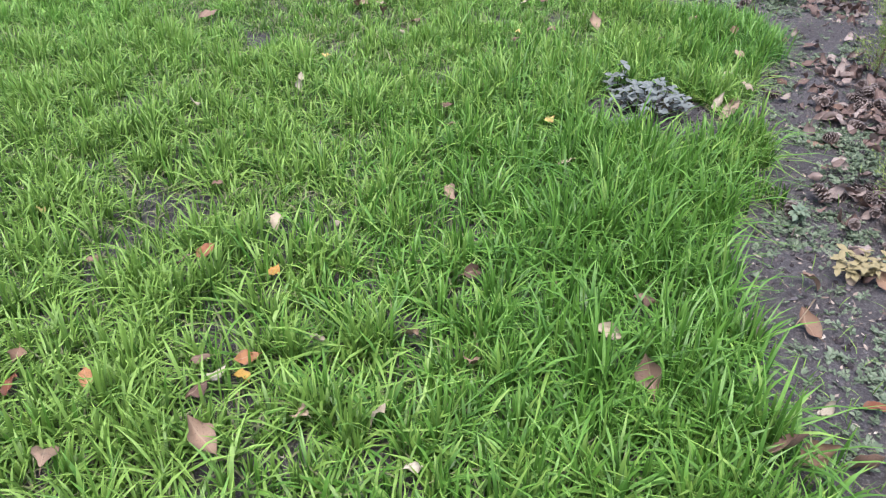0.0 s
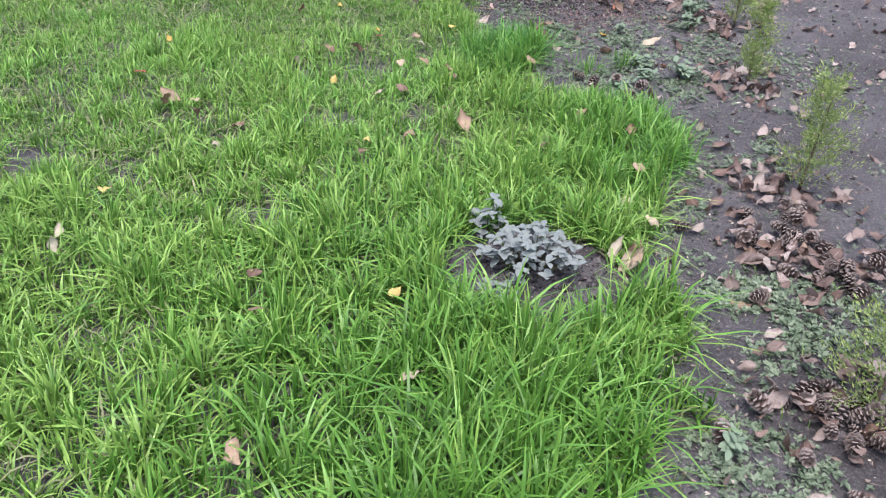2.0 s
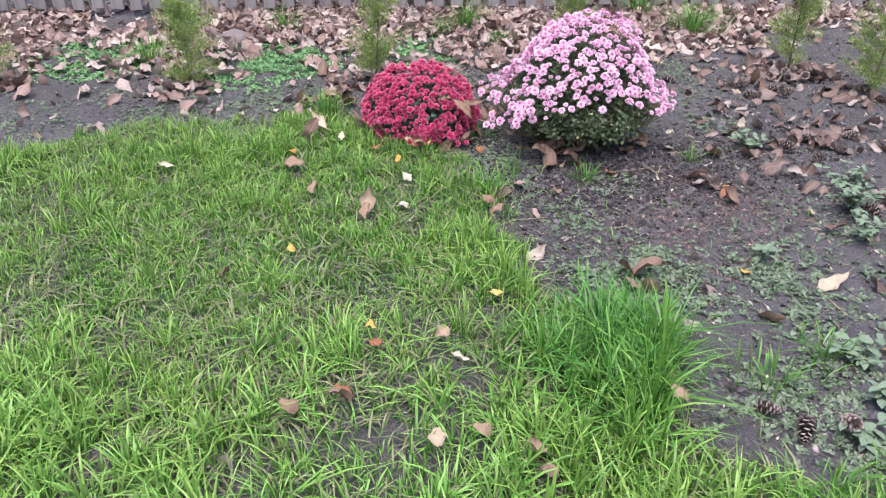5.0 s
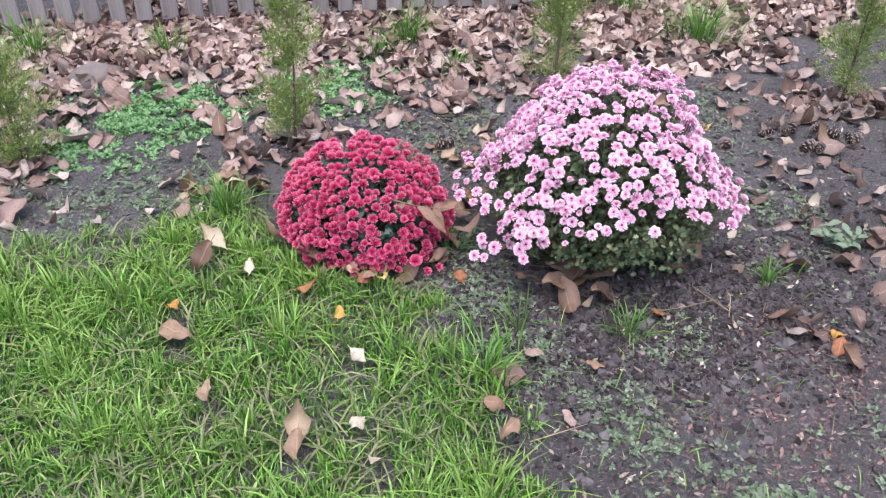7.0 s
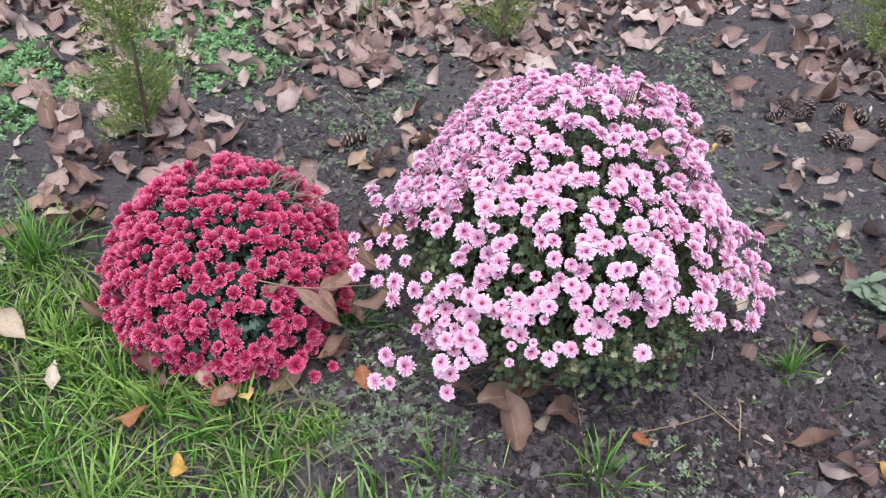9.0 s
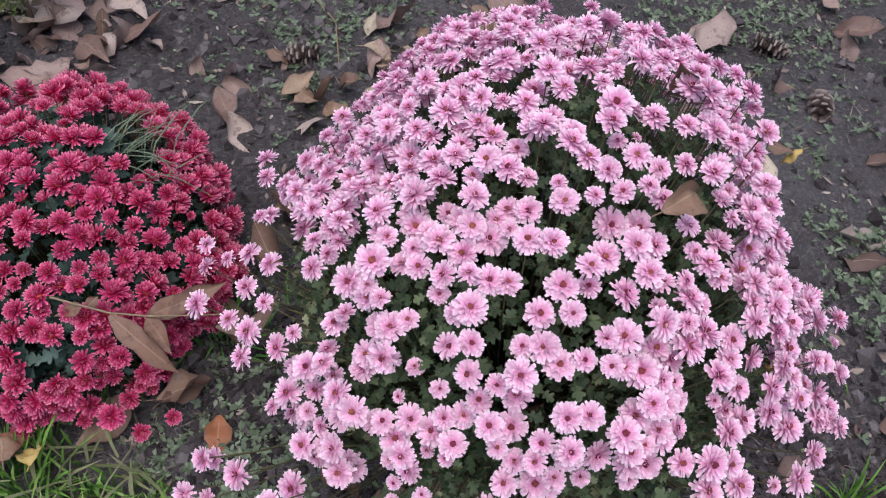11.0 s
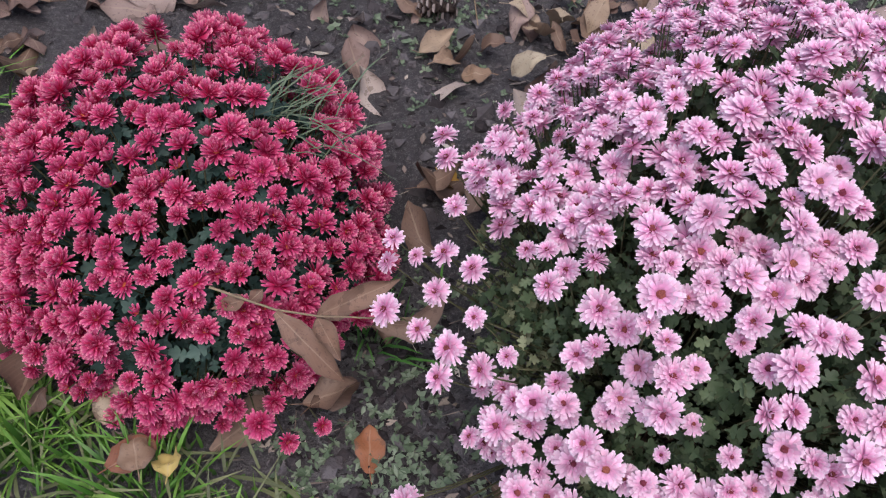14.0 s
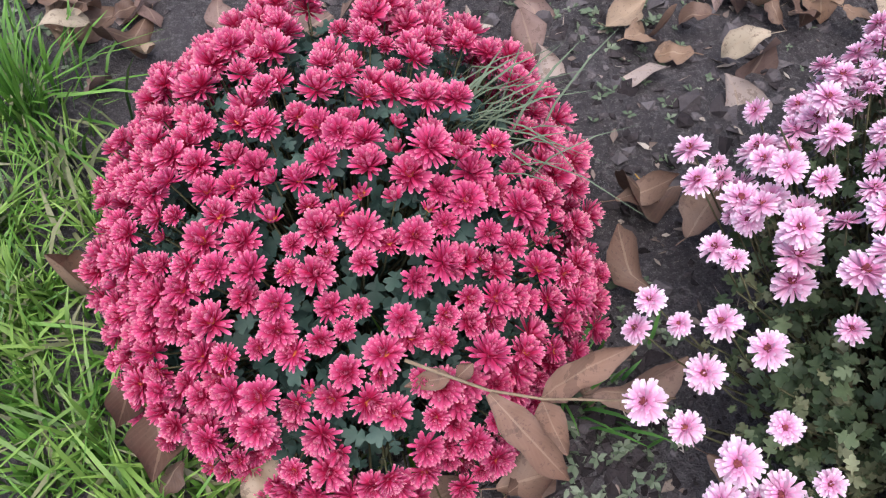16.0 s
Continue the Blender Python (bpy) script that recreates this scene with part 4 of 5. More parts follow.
# pink bush: taller and looser, blooms in bunches on top, a bare green flank in front
_c0 = spread_points(460, lambda c: (rough_noise(c[:, 0] * 3 + 9, c[:, 1] * 3 + c[:, 2] * 2 + 9, 0.5, 78, 2) > 0.33 + 0.12 * np.clip((-0.45 - c[:, 0]) / 0.3, 0, 1)) & (c[:, 2] > np.where(c[:, 1] < 0, 0.46 - 0.24 * np.clip(np.abs(c[:, 0]) - 0.35, 0, 0.5) / 0.5 - 0.07 * (c[:, 0] < -0.3), 0.12)), 0.088)
_pk = []
for _d in _c0:
    for _k in range(RNG.integers(3, 7)):
        _e = _d + RNG.normal(0, 0.060, 3)
        _e /= np.linalg.norm(_e)
        if not _pk or ((np.array(_pk) - _e) ** 2).sum(1).min() > 0.047 ** 2:
            _pk.append(_e)
chrysanthemum("pink_chrysanthemum", "broad pale pink chrysanthemum bush in full bloom", (1.383, 5.520, 0.112), (0.300, 0.325, 0.335), np.array(_pk),
              [(1.088, 5.277, 0.170), (1.095, 5.285, 0.200), (1.082, 5.290, 0.225), (1.105, 5.272, 0.235), (1.023, 5.361, 0.184),
               (1.100, 5.610, 0.227), (1.026, 5.524, 0.201), (1.055, 5.510, 0.185), (1.096, 5.492, 0.234), (1.040, 5.590, 0.215), (1.085, 5.570, 0.215), (1.060, 5.575, 0.205), (1.105, 5.545, 0.225), (1.130, 5.660, 0.200), (1.110, 5.700, 0.190), (1.120, 5.460, 0.220), (1.075, 5.480, 0.205),
               (1.640, 5.300, 0.180), (1.665, 5.330, 0.190), (1.655, 5.360, 0.165), (1.620, 5.280, 0.200), (1.675, 5.420, 0.200), (1.690, 5.386, 0.200), (1.670, 5.360, 0.200), (1.640, 5.342, 0.200), (1.560, 5.271, 0.228), (1.610, 5.284, 0.200), (1.627, 5.272, 0.200), (1.537, 5.229, 0.200), (1.563, 5.230, 0.200), (1.472, 5.235, 0.267), (1.489, 5.226, 0.231), (1.588, 5.250, 0.200),
               (1.000, 5.342, 0.155), (1.030, 5.370, 0.160), (1.050, 5.350, 0.160), (1.100, 5.327, 0.160), (1.115, 5.357, 0.185), (1.020, 5.335, 0.150), (1.065, 5.460, 0.190), (1.075, 5.545, 0.190), (1.035, 5.580, 0.190), (1.112, 5.730, 0.190)],
              0.0127, PINK_BLOOMS, PINK, PINK_EYE, GREY_LEAF, 6200, 0.09, 0.0165, sags=[(-0.70, 0.1, 0.70, -0.08, 0.25), (-0.55, 0.50, 0.68, -0.13, 0.2), (0.2, 0.0, 0.98, 0.03, 0.1)], shoots=300)


# ---------------------------------------------------------------- fallen leaves
def leaf_variants(name, length, width, count, seed):
    rnd = random.Random(seed)
    out = []
    for _ in range(count):
        L, W = length * rnd.uniform(0.85, 1.15), width * rnd.uniform(0.85, 1.15)
        v, f, u = blade_leaf(L, W, 8, 2, curl=rnd.choice((-1, 1)) * rnd.uniform(0.3, 1.5), fold=rnd.uniform(-0.5, 0.9), twist=rnd.uniform(-0.9, 0.9), wave=rnd.uniform(0.15, 0.5), blunt=rnd.uniform(0.75, 1.1), point=rnd.uniform(0.75, 1.0))
        ph = rnd.uniform(0, 6)
        v[:, 1] *= 1 + 0.16 * np.sin(v[:, 0] / L * 9 + ph) + 0.08 * np.sin(v[:, 0] / L * 23 + 2 * ph)
        v[:, 2] += 0.07 * W * (np.sin(v[:, 0] / L * 14 + 3 * ph) + np.sin(v[:, 1] / W * 11 + ph) * np.cos(v[:, 0] / L * 8))
        v = v - v.mean(0)
        # a short stalk runs on from the foot of the leaf
        foot = v[2]
        s = np.linspace(0, 1, 4)[:, None]
        stalk = tube(foot + s * np.array([-0.22 * L, rnd.uniform(-0.06, 0.06) * L, 0.02 * L]), np.linspace(0.0010, 0.0007, 4), 3)
        v, f, u = joined([(v, f, u), stalk])
        v[:, 2] -= v[:, 2].min()
        out.append(mesh_of(name, v, f, u))
    return out


LEAF_KINDS = {
    "tan_s": (leaf_variants("tan_leaf", 0.052, 0.030, 5, 1), TAN_LEAF, "small tan dry leaf lying in the grass"),
    "tan_l": (leaf_variants("tan_leaf", 0.088, 0.040, 4, 2), TAN_LEAF, "large tan dry leaf on the ground"),
    "pale": (leaf_variants("pale_leaf", 0.050, 0.026, 4, 3), PALE_LEAF, "small bleached dry leaf on the ground"),
    "pale_l": (leaf_variants("pale_leaf", 0.082, 0.036, 2, 4), PALE_LEAF, "large bleached curled leaf beside bare soil"),
    "brown_s": (leaf_variants("brown_leaf", 0.058, 0.032, 5, 5), BROWN_LEAF, "small brown dry leaf on the ground"),
    "brown_l": (leaf_variants("brown_leaf", 0.100, 0.046, 6, 6), BROWN_LEAF, "large brown leathery dry leaf on the ground"),
    "rust": (leaf_variants("rust_leaf", 0.055, 0.034, 4, 7), RUST_LEAF, "small rusty red autumn leaf on the ground"),
    "yellow": (leaf_variants("yellow_leaf", 0.040, 0.024, 4, 8), YELLOW_LEAF, "small yellow autumn leaf on the ground"),
}


def fallen_leaf(kind, x, y, lift=0.0, tilt=14.0):
    meshes, material, label = LEAF_KINDS[kind]
    me = meshes[RNG.integers(len(meshes))]
    on_lawn = bool(inside(np.array([x]), np.array([y]), LAWN)[0])
    z = gz(x, y) + lift + (0.012 + 0.46 * float(tallness(np.array([x]), np.array([y]))[0]) if on_lawn else 0.003)
    ob = part("fallen_leaf", me, material)
    ob.matrix_basis = pose(x, y, z, RNG.normal(0, tilt), RNG.normal(0, tilt), RNG.uniform(0, 360))
    return tagged(ob, label, "leaf", "fallen leaves")


for _kind, _places in LEAF_PLACES.items():
    for _x, _y in _places:
        fallen_leaf(_kind, _x, _y)


# a bleached curled leaf and two brown ones beside the mound
for _me, _mat, _x, _y, _z, _m, _label in [(LEAF_KINDS["pale_l"][0][0], PALE_LEAF, 1.050, 2.665, 0.050, (35, -28, 75), "large bleached curled leaf beside bare soil"), (LEAF_KINDS["tan_l"][0][1], TAN_LEAF, 1.090, 2.620, 0.030, (12, -10, 20), "large tan dry leaf beside bare soil"), (LEAF_KINDS["brown_l"][0][2], BROWN_LEAF, 1.115, 2.680, 0.035, (-15, 12, 110), "large brown dry leaf beside bare soil")]:
    _ob = part("fallen_leaf", _me, _mat)
    _ob.matrix_basis = pose(_x, _y, _z, *_m)
    tagged(_ob, _label, "leaf", "fallen leaves")

# leaves that lean against the red bush
for _kind, _x, _y, _z, _m, _s in [("brown_l", 0.686, 5.575, 0.052, (8, 24, -84), 0.85), ("brown_l", 0.655, 5.604, 0.055, (-14, 20, -100), 0.68), ("brown_s", 0.692, 5.540, 0.035, (0, 10, -130), 0.7), ("brown_l", 0.975, 5.522, 0.030, (10, -4, 10), 0.75), ("brown_l", 1.060, 5.570, 0.060, (-15, 18, 5), 0.8), ("brown_l", 1.138, 5.506, 0.040, (0, 15, -40), 0.6), ("brown_l", 1.135, 5.798, 0.022, (14, -4, 8), 0.75), ("brown_l", 1.180, 5.760, 0.030, (-8, 6, 48), 0.85), ("brown_l", 1.092, 5.701, 0.03, (8, 10, 120), 0.7), ("brown_l", 0.982, 5.527, 0.012, (4, 4, 30), 0.8)]:
    _ob = part("fallen_leaf", LEAF_KINDS[_kind][0][RNG.integers(4)], HANGING_LEAF)
    _ob.matrix_basis = pose(_x, _y, _z, *_m) @ Matrix.Scale(_s, 4)
    tagged(_ob, "brown dry leaf leaning against the chrysanthemum bushes", "leaf", "fallen leaves")

# leaves piled under the front of the pink bush
for _k in range(16):
    _far = _k % 3 == 2
    _x, _y = (RNG.normal(1.54, 0.03), RNG.normal(5.385, 0.03)) if _far else (RNG.normal(1.255, 0.05), RNG.normal(5.378, 0.018))
    _ob = part("fallen_leaf", LEAF_KINDS["brown_l"][0][_k % 6], (HANGING_LEAF, BROWN_LEAF)[_k % 2])
    _ob.matrix_basis = pose(_x, _y, gz(_x, _y) + 0.004 + 0.0022 * _k, RNG.normal(0, 12), RNG.normal(0, 9), RNG.uniform(-60, 60)) @ Matrix.Scale(RNG.uniform(0.7, 1.0), 4)
    tagged(_ob, "brown leathery dry leaf piled under the pink bush", "leaf", "fallen leaves")

# leaves drifted together behind the bushes
for _cx, _cy, _sx, _sy, _n in [(1.41, 6.06, 0.07, 0.05, 16), (0.54, 6.07, 0.06, 0.04, 9), (1.20, 6.04, 0.03, 0.02, 3), (0.98, 5.66, 0.02, 0.03, 2)]:
    for _k in range(_n):
        _kind = ("tan_l", "brown_l", "brown_s", "tan_l", "tan_s")[_k % 5]
        _ob = fallen_leaf(_kind, RNG.normal(_cx, _sx), RNG.normal(_cy, _sy), 0.002 * _k, 16)
        _ob.matrix_basis = _ob.matrix_basis @ Matrix.Scale(0.8, 4)
        tagged(_ob, LEAF_KINDS[_kind][2].split(" on the")[0].split(" lying")[0] + " in a small drift on the soil", "leaf", "fallen leaves")

# leaves caught among the blooms of the pink bush
for _kind, _x, _y, _z, _m in [("brown_l", 1.500, 5.520, 0.440, (-50, -42, 118)), ("brown_l", 1.690, 5.585, 0.250, (25, 15, 150)), ("brown_s", 1.650, 5.545, 0.285, (-18, 30, 70)), ("yellow", 1.713, 5.573, 0.245, (12, 34, 160)),
                              ("tan_s", 1.442, 5.398, 0.425, (25, -10, 20)), ("pale", 1.634, 5.519, 0.285, (-20, 28, 60)), ("pale", 1.680, 5.360, 0.060, (15, 20, 35)), ("yellow", 1.620, 5.360, 0.165, (-25, 20, 120))]:
    _ob = part("caught_leaf", LEAF_KINDS[_kind][0][RNG.integers(4)], LEAF_KINDS[_kind][1])
    _ob.matrix_basis = pose(_x, _y, _z, *_m) @ Matrix.Scale(0.62 if _kind == "brown_l" else 0.85, 4)
    tagged(_ob, {"rust": "rusty red dry leaf", "brown_s": "brown dry leaf", "brown_l": "large brown dry leaf", "yellow": "yellow autumn leaf", "tan_s": "tan dry leaf", "pale": "bleached dry leaf"}[_kind] + " caught among the pink blooms", "leaf", "leaves caught in the pink bush")


def litter_patches():
    """Loose leaves past counting: thick along the fence and behind the bushes, thinner towards the lawn."""
    n = 30000
    x, y = RNG.uniform(-5.0, 5.0, n), RNG.uniform(5.9, 7.9, n)
    want = np.clip((y - 6.25) / 0.55, 0, 1) * np.clip(rough_noise(x, y, 0.5, 61, 3) * 2.6 - 0.75, 0.05, 1)
    for bx, by, br in GREEN:
        want = want * np.clip(np.hypot(x - bx, y - by) / br - 0.35, 0.15, 1)
    want = np.maximum(want, 0.035) * np.where((x < -2.8) | (x > 3.6), 0.4, 1.0)
    # heaps round the young conifers
    for sx, sy in SAPLINGS:
        d = np.hypot(x - sx, y - sy)
        want = np.maximum(want, 0.8 * np.exp(-(d / 0.16) ** 2))
    ok = (RNG.random(n) < want) & ~inside(x, y, LAWN) & (np.hypot(x - 0.845, y - 5.735) > 0.26) & (np.hypot(x - 1.376, y - 5.52) > 0.36)
    x, y = x[ok], y[ok]
    n2 = 9000
    ex, ey = RNG.uniform(0.9, 3.6, n2), RNG.uniform(0.6, 6.0, n2)
    w2 = np.where((ex > 1.35) & (ey > 2.6), np.where((ey > 4.3) & (ey < 5.5) & (ex < 2.0), 0.022, 0.045), 0.022) * (0.4 + 1.2 * rough_noise(ex, ey, 0.4, 63, 2))
    for sx, sy in SAPLINGS:
        w2 = np.maximum(w2, 0.7 * np.exp(-(np.hypot(ex - sx + 0.06, ey - sy) / 0.17) ** 2))
    for sx, sy in ((1.40, 2.13), (1.52, 2.76), (1.60, 2.65)):
        w2 = np.maximum(w2, 0.5 * np.exp(-(np.hypot(ex - sx, ey - sy) / 0.15) ** 2))
    w2 = np.maximum(w2, 0.16 * np.exp(-(((ex - 2.2) / 0.35) ** 2 + ((ey - 5.5) / 0.4) ** 2)))
    ok = (RNG.random(n2) < w2) & ~inside(ex, ey, LAWN) & (np.hypot(ex - 1.376, ey - 5.52) > 0.36)
    hx, hy = [ex[ok]], [ey[ok]]
    for sx, sy, sr, k in ((1.38, 2.12, 0.11, 34), (1.55, 2.72, 0.15, 60), (1.68, 3.05, 0.10, 35), (1.16, 2.95, 0.05, 8), (2.20, 4.75, 0.12, 34), (2.30, 5.30, 0.20, 50), (2.0, 4.0, 0.10, 26), (1.95, 5.0, 0.20, 5)):
        hx.append(sx + RNG.normal(0, sr, k)), hy.append(sy + RNG.normal(0, sr, k))
    hx, hy = np.concatenate(hx), np.concatenate(hy)
    ok = ~inside(hx, hy, LAWN)
    x, y = np.concatenate([x, hx[ok]]), np.concatenate([y, hy[ok]])
    m = len(x)
    pos = np.stack([x, y, ground_z(x, y) + np.where((np.hypot(x - 1.40, y - 2.1) < 0.2) | (np.hypot(x - 1.55, y - 2.72) < 0.2), RNG.uniform(0.006, 0.04, m), RNG.uniform(0.003, 0.03, m))], 1)
    up = np.stack([RNG.normal(0, 0.38, m), RNG.normal(0, 0.38, m), np.ones(m)], 1)
    mats = poses_on(pos, up, RNG.uniform(0.6, 1.35, m) * np.where(y < 5, 0.78, 1.08))
    rnd, groups, heaps = random.Random(5), [], []
    low = (y < 6.0) & (x > 1.2)
    for k in range(12):
        big = k % 2 == 0
        v, f, u = blade_leaf(0.080 if big else 0.058, 0.042 if big else 0.034, 5 if big else 4, 2 if big else 1, curl=rnd.choice((-1, 1)) * rnd.uniform(0.3, 1.6), fold=rnd.uniform(-0.5, 0.9), twist=rnd.uniform(-0.9, 0.9), wave=0.4, blunt=rnd.uniform(0.8, 1.05), point=rnd.uniform(0.7, 1.0))
        ph = rnd.uniform(0, 6)
        v[:, 1] *= 1 + 0.2 * np.sin(v[:, 0] * 95 + ph)
        v[:, 2] += 0.004 * (np.sin(v[:, 0] * 170 + 3 * ph) + np.sin(v[:, 1] * 260 + ph))
        groups.append(many((v - v.mean(0), f, u), mats[~low][k::12]))
        heaps.append(many((v - v.mean(0), f, u), mats[low][k::12]))
    ob = part("leaf_heaps", mesh_of("leaf_heaps", *joined(heaps)), HEAP)
    tagged(ob, "dark brown dry leaves heaped round the young conifers", "leaf litter", kind="stuff")
    ob = part("leaf_litter", mesh_of("leaf_litter", *joined(groups)), LITTER)
    tagged(ob, "thick litter of brown and pinkish dry leaves", "leaf litter", kind="stuff")


SAPLINGS = [(1.47, 2.11), (1.75, 3.04), (1.97, 3.95), (2.23, 4.72), (2.77, 5.72), (2.57, 6.02), (1.68, 6.44), (0.74, 6.28), (-0.05, 6.38), (-0.92, 6.56)]
GREEN = [(0.33, 6.68, 0.30), (0.95, 6.70, 0.26), (0.15, 6.45, 0.2), (-0.55, 6.85, 0.3)]
litter_patches()


# ---------------------------------------------------------------- weeds in the bed
def weed_piece(count, length, width, rise, seed):
    rnd, pieces = random.Random(seed), []
    for i in range(count):
        p = leaflet(length * rnd.uniform(0.6, 1.2), width * rnd.uniform(0.9, 1.35), -rnd.uniform(0.1, 0.9))
        pieces.append(placed(p, pose(0, 0, rnd.uniform(0, 0.3) * length, 0, 0, 360 * i / count + rnd.gauss(0, 18)) @ pose(0, 0, 0, 0, -rise * rnd.uniform(0.4, 1.3), 0)))
    return joined(pieces)


def scatter(name, label, category, material, pieces, x, y, size, tilt=0.2, sink=0.0, smooth=True):
    n = len(x)
    pos = np.stack([x, y, ground_z(x, y) - sink], 1)
    up = np.stack([RNG.normal(0, tilt, n), RNG.normal(0, tilt, n), np.ones(n)], 1)
    mats = poses_on(pos, up, size)
    groups = [many(p, mats[k::len(pieces)]) for k, p in enumerate(pieces) if len(mats[k::len(pieces)])]
    ob = part(name, mesh_of(name, *joined(groups), smooth=smooth), material)
    return tagged(ob, label, category, kind="stuff")


def patch_points(patches):
    X, Y = [], []
    for px, py, r, n in patches:
        a, d = RNG.uniform(0, 2 * np.pi, n), r * np.sqrt(RNG.random(n)) * RNG.uniform(0.6, 1.25, n)
        X.append(px + d * np.cos(a)), Y.append(py + d * np.sin(a))
    x, y = np.concatenate(X), np.concatenate(Y)
    ok = ~inside(x, y, LAWN) & (RNG.random(len(x)) < np.clip(rough_noise(x, y, 0.12, 131, 2) * 3.2 - 0.9, 0.05, 1)) & (np.hypot(x - 0.845, y - 5.735) > 0.2) & (np.hypot(x - 1.376, y - 5.52) > 0.24)
    return x[ok], y[ok]


_x, _y = patch_points([(*g, int(9500 * g[2] ** 2 * 3.1)) for g in GREEN] + [(0.86, 6.55, 0.12, 60)])
scatter("chickweed_patch", "low bright green chickweed mats between dry leaves", "ground cover", CHICKWEED, [weed_piece(6, 0.014, 0.0075, 35, k) for k in range(4)], _x, _y, RNG.uniform(0.6, 1.25, len(_x)), 0.5)

_x, _y = patch_points([(a, b, r * 1.15, int((8 if b < 5 else 3 if b < 5.8 and a < 1.2 else 5) * n)) for a, b, r, n in ((1.45, 3.95, 0.26, 150), (1.65, 4.15, 0.24, 130), (1.32, 4.55, 0.20, 130), (1.28, 2.42, 0.20, 110), (1.45, 2.40, 0.18, 120), (1.22, 2.75, 0.12, 60), (1.62, 2.35, 0.2, 70), (1.3, 3.0, 0.12, 40), (1.5, 4.5, 0.22, 110), (1.2, 4.65, 0.16, 80), (1.40, 3.35, 0.15, 60), (1.62, 3.35, 0.22, 80), (1.15, 1.95, 0.15, 70), (1.05, 1.35, 0.25, 95), (1.25, 1.5, 0.3, 45),
                       (1.02, 5.05, 0.16, 45), (1.02, 5.28, 0.12, 130), (1.02, 5.38, 0.13, 110), (1.40, 5.13, 0.09, 50), (1.04, 5.50, 0.13, 40), (1.05, 5.62, 0.10, 22), (1.25, 6.35, 0.22, 130), (0.30, 6.25, 0.25, 110), (0.05, 6.08, 0.3, 120), (2.0, 5.35, 0.14, 60), (1.95, 5.55, 0.12, 50), (1.20, 4.92, 0.10, 40), (1.85, 5.95, 0.25, 90), (2.05, 6.2, 0.2, 90), (1.9, 4.6, 0.3, 90), (2.1, 4.1, 0.4, 90), (-0.5, 6.15, 0.35, 150), (-0.1, 6.12, 0.3, 120), (0.32, 6.08, 0.2, 90), (-1.0, 6.0, 0.4, 130), (1.1, 5.16, 0.1, 40), (1.15, 6.12, 0.12, 40))])
scatter("low_weeds", "sparse grey-green weed seedlings on the soil", "weeds", WEED, [weed_piece(6, 0.017, 0.0075, 28, 10 + k) for k in range(5)], _x, _y, RNG.uniform(0.5, 1.25, len(_x)) * np.where(_y > 4.7, 0.62, 0.85), 0.35)

_n = 8000
_x, _y = RNG.uniform(0.8, 3.0, _n), RNG.uniform(0.7, 6.6, _n)
_ok = ~inside(_x, _y, LAWN) & (RNG.random(_n) < rough_noise(_x, _y, 0.4, 91, 2)) & (np.hypot(_x - 1.376, _y - 5.52) > 0.3)
scatter("weed_seedlings", "tiny scattered weed seedlings on bare soil", "weeds", WEED, [weed_piece(4, 0.013, 0.006, 30, 30 + k) for k in range(3)], _x[_ok], _y[_ok], RNG.uniform(0.4, 1.1, int(_ok.sum())), 0.3)

# thin single blades that stray into the bed
_n = 5200
_x, _y = RNG.uniform(0.8, 2.2, _n), RNG.uniform(0.9, 5.4, _n)
_ok = ~inside(_x, _y, LAWN) & (RNG.random(_n) < np.exp(-(_x - 1.0) / 0.4) * rough_noise(_x, _y, 0.25, 15, 2))
_x, _y = _x[_ok], _y[_ok]
_n = len(_x)
tagged(part("stray_grass", mesh_of("stray_grass", *grass_blades(_x, _y, RNG.uniform(0.02, 0.055, _n), RNG.uniform(0.0018, 0.003, _n), np.abs(RNG.normal(0.6, 0.4, _n)), RNG.uniform(0, 6.28, _n))), GRASS), "thin grass straying into the bed", "grass", kind="stuff")


def broadleaf_weed(x, y, count, height, leaf, material=BROADLEAF, label="grey-green broadleaf weed growing in the soil", name="broadleaf_weed", category="weed", spread=1.0):
    """A small plant: several stems, paired oval leaves."""
    root = thing(name, x, y, gz(x, y), label, category)
    blades = WEED_LEAVES[material.name]
    for k in range(count):
        a, reach = RNG.uniform(0, 2 * math.pi), RNG.uniform(0.2, spread) * height
        top = np.array([reach * math.cos(a), reach * math.sin(a), height * RNG.uniform(0.35, 0.95)])
        s = np.linspace(0, 1, 5)[:, None]
        line = s * top * [1, 1, 0] + np.sqrt(s) * [0, 0, top[2]]
        part("stem", mesh_of("stem", *tube(line, np.linspace(0.0022, 0.001, 5), 4)), STEM, root)
        for j in range(1, 5):
            for side in (0, 1):
                m = pose(*line[j], 0, 0, math.degrees(a) + 90 + 180 * side + j * 80 + RNG.normal(0, 15)) @ pose(0, 0, 0, RNG.normal(0, 15), -RNG.uniform(0, 35), 0) @ Matrix.Scale(leaf * RNG.uniform(0.6, 1.15), 4)
                part("leaf", blades[RNG.integers(len(blades))], material, root, at=m)
    return root


WEED_LEAVES = {m.name: [mesh_of("weed_leaf", *blade_leaf(1.0, 0.62 if m is SILVER else 0.52, 4, 1, curl=-0.2 * k - 0.1, fold=0.3, blunt=1.0)) for k in range(5)] for m in (BROADLEAF, SILVER, WILTED)}


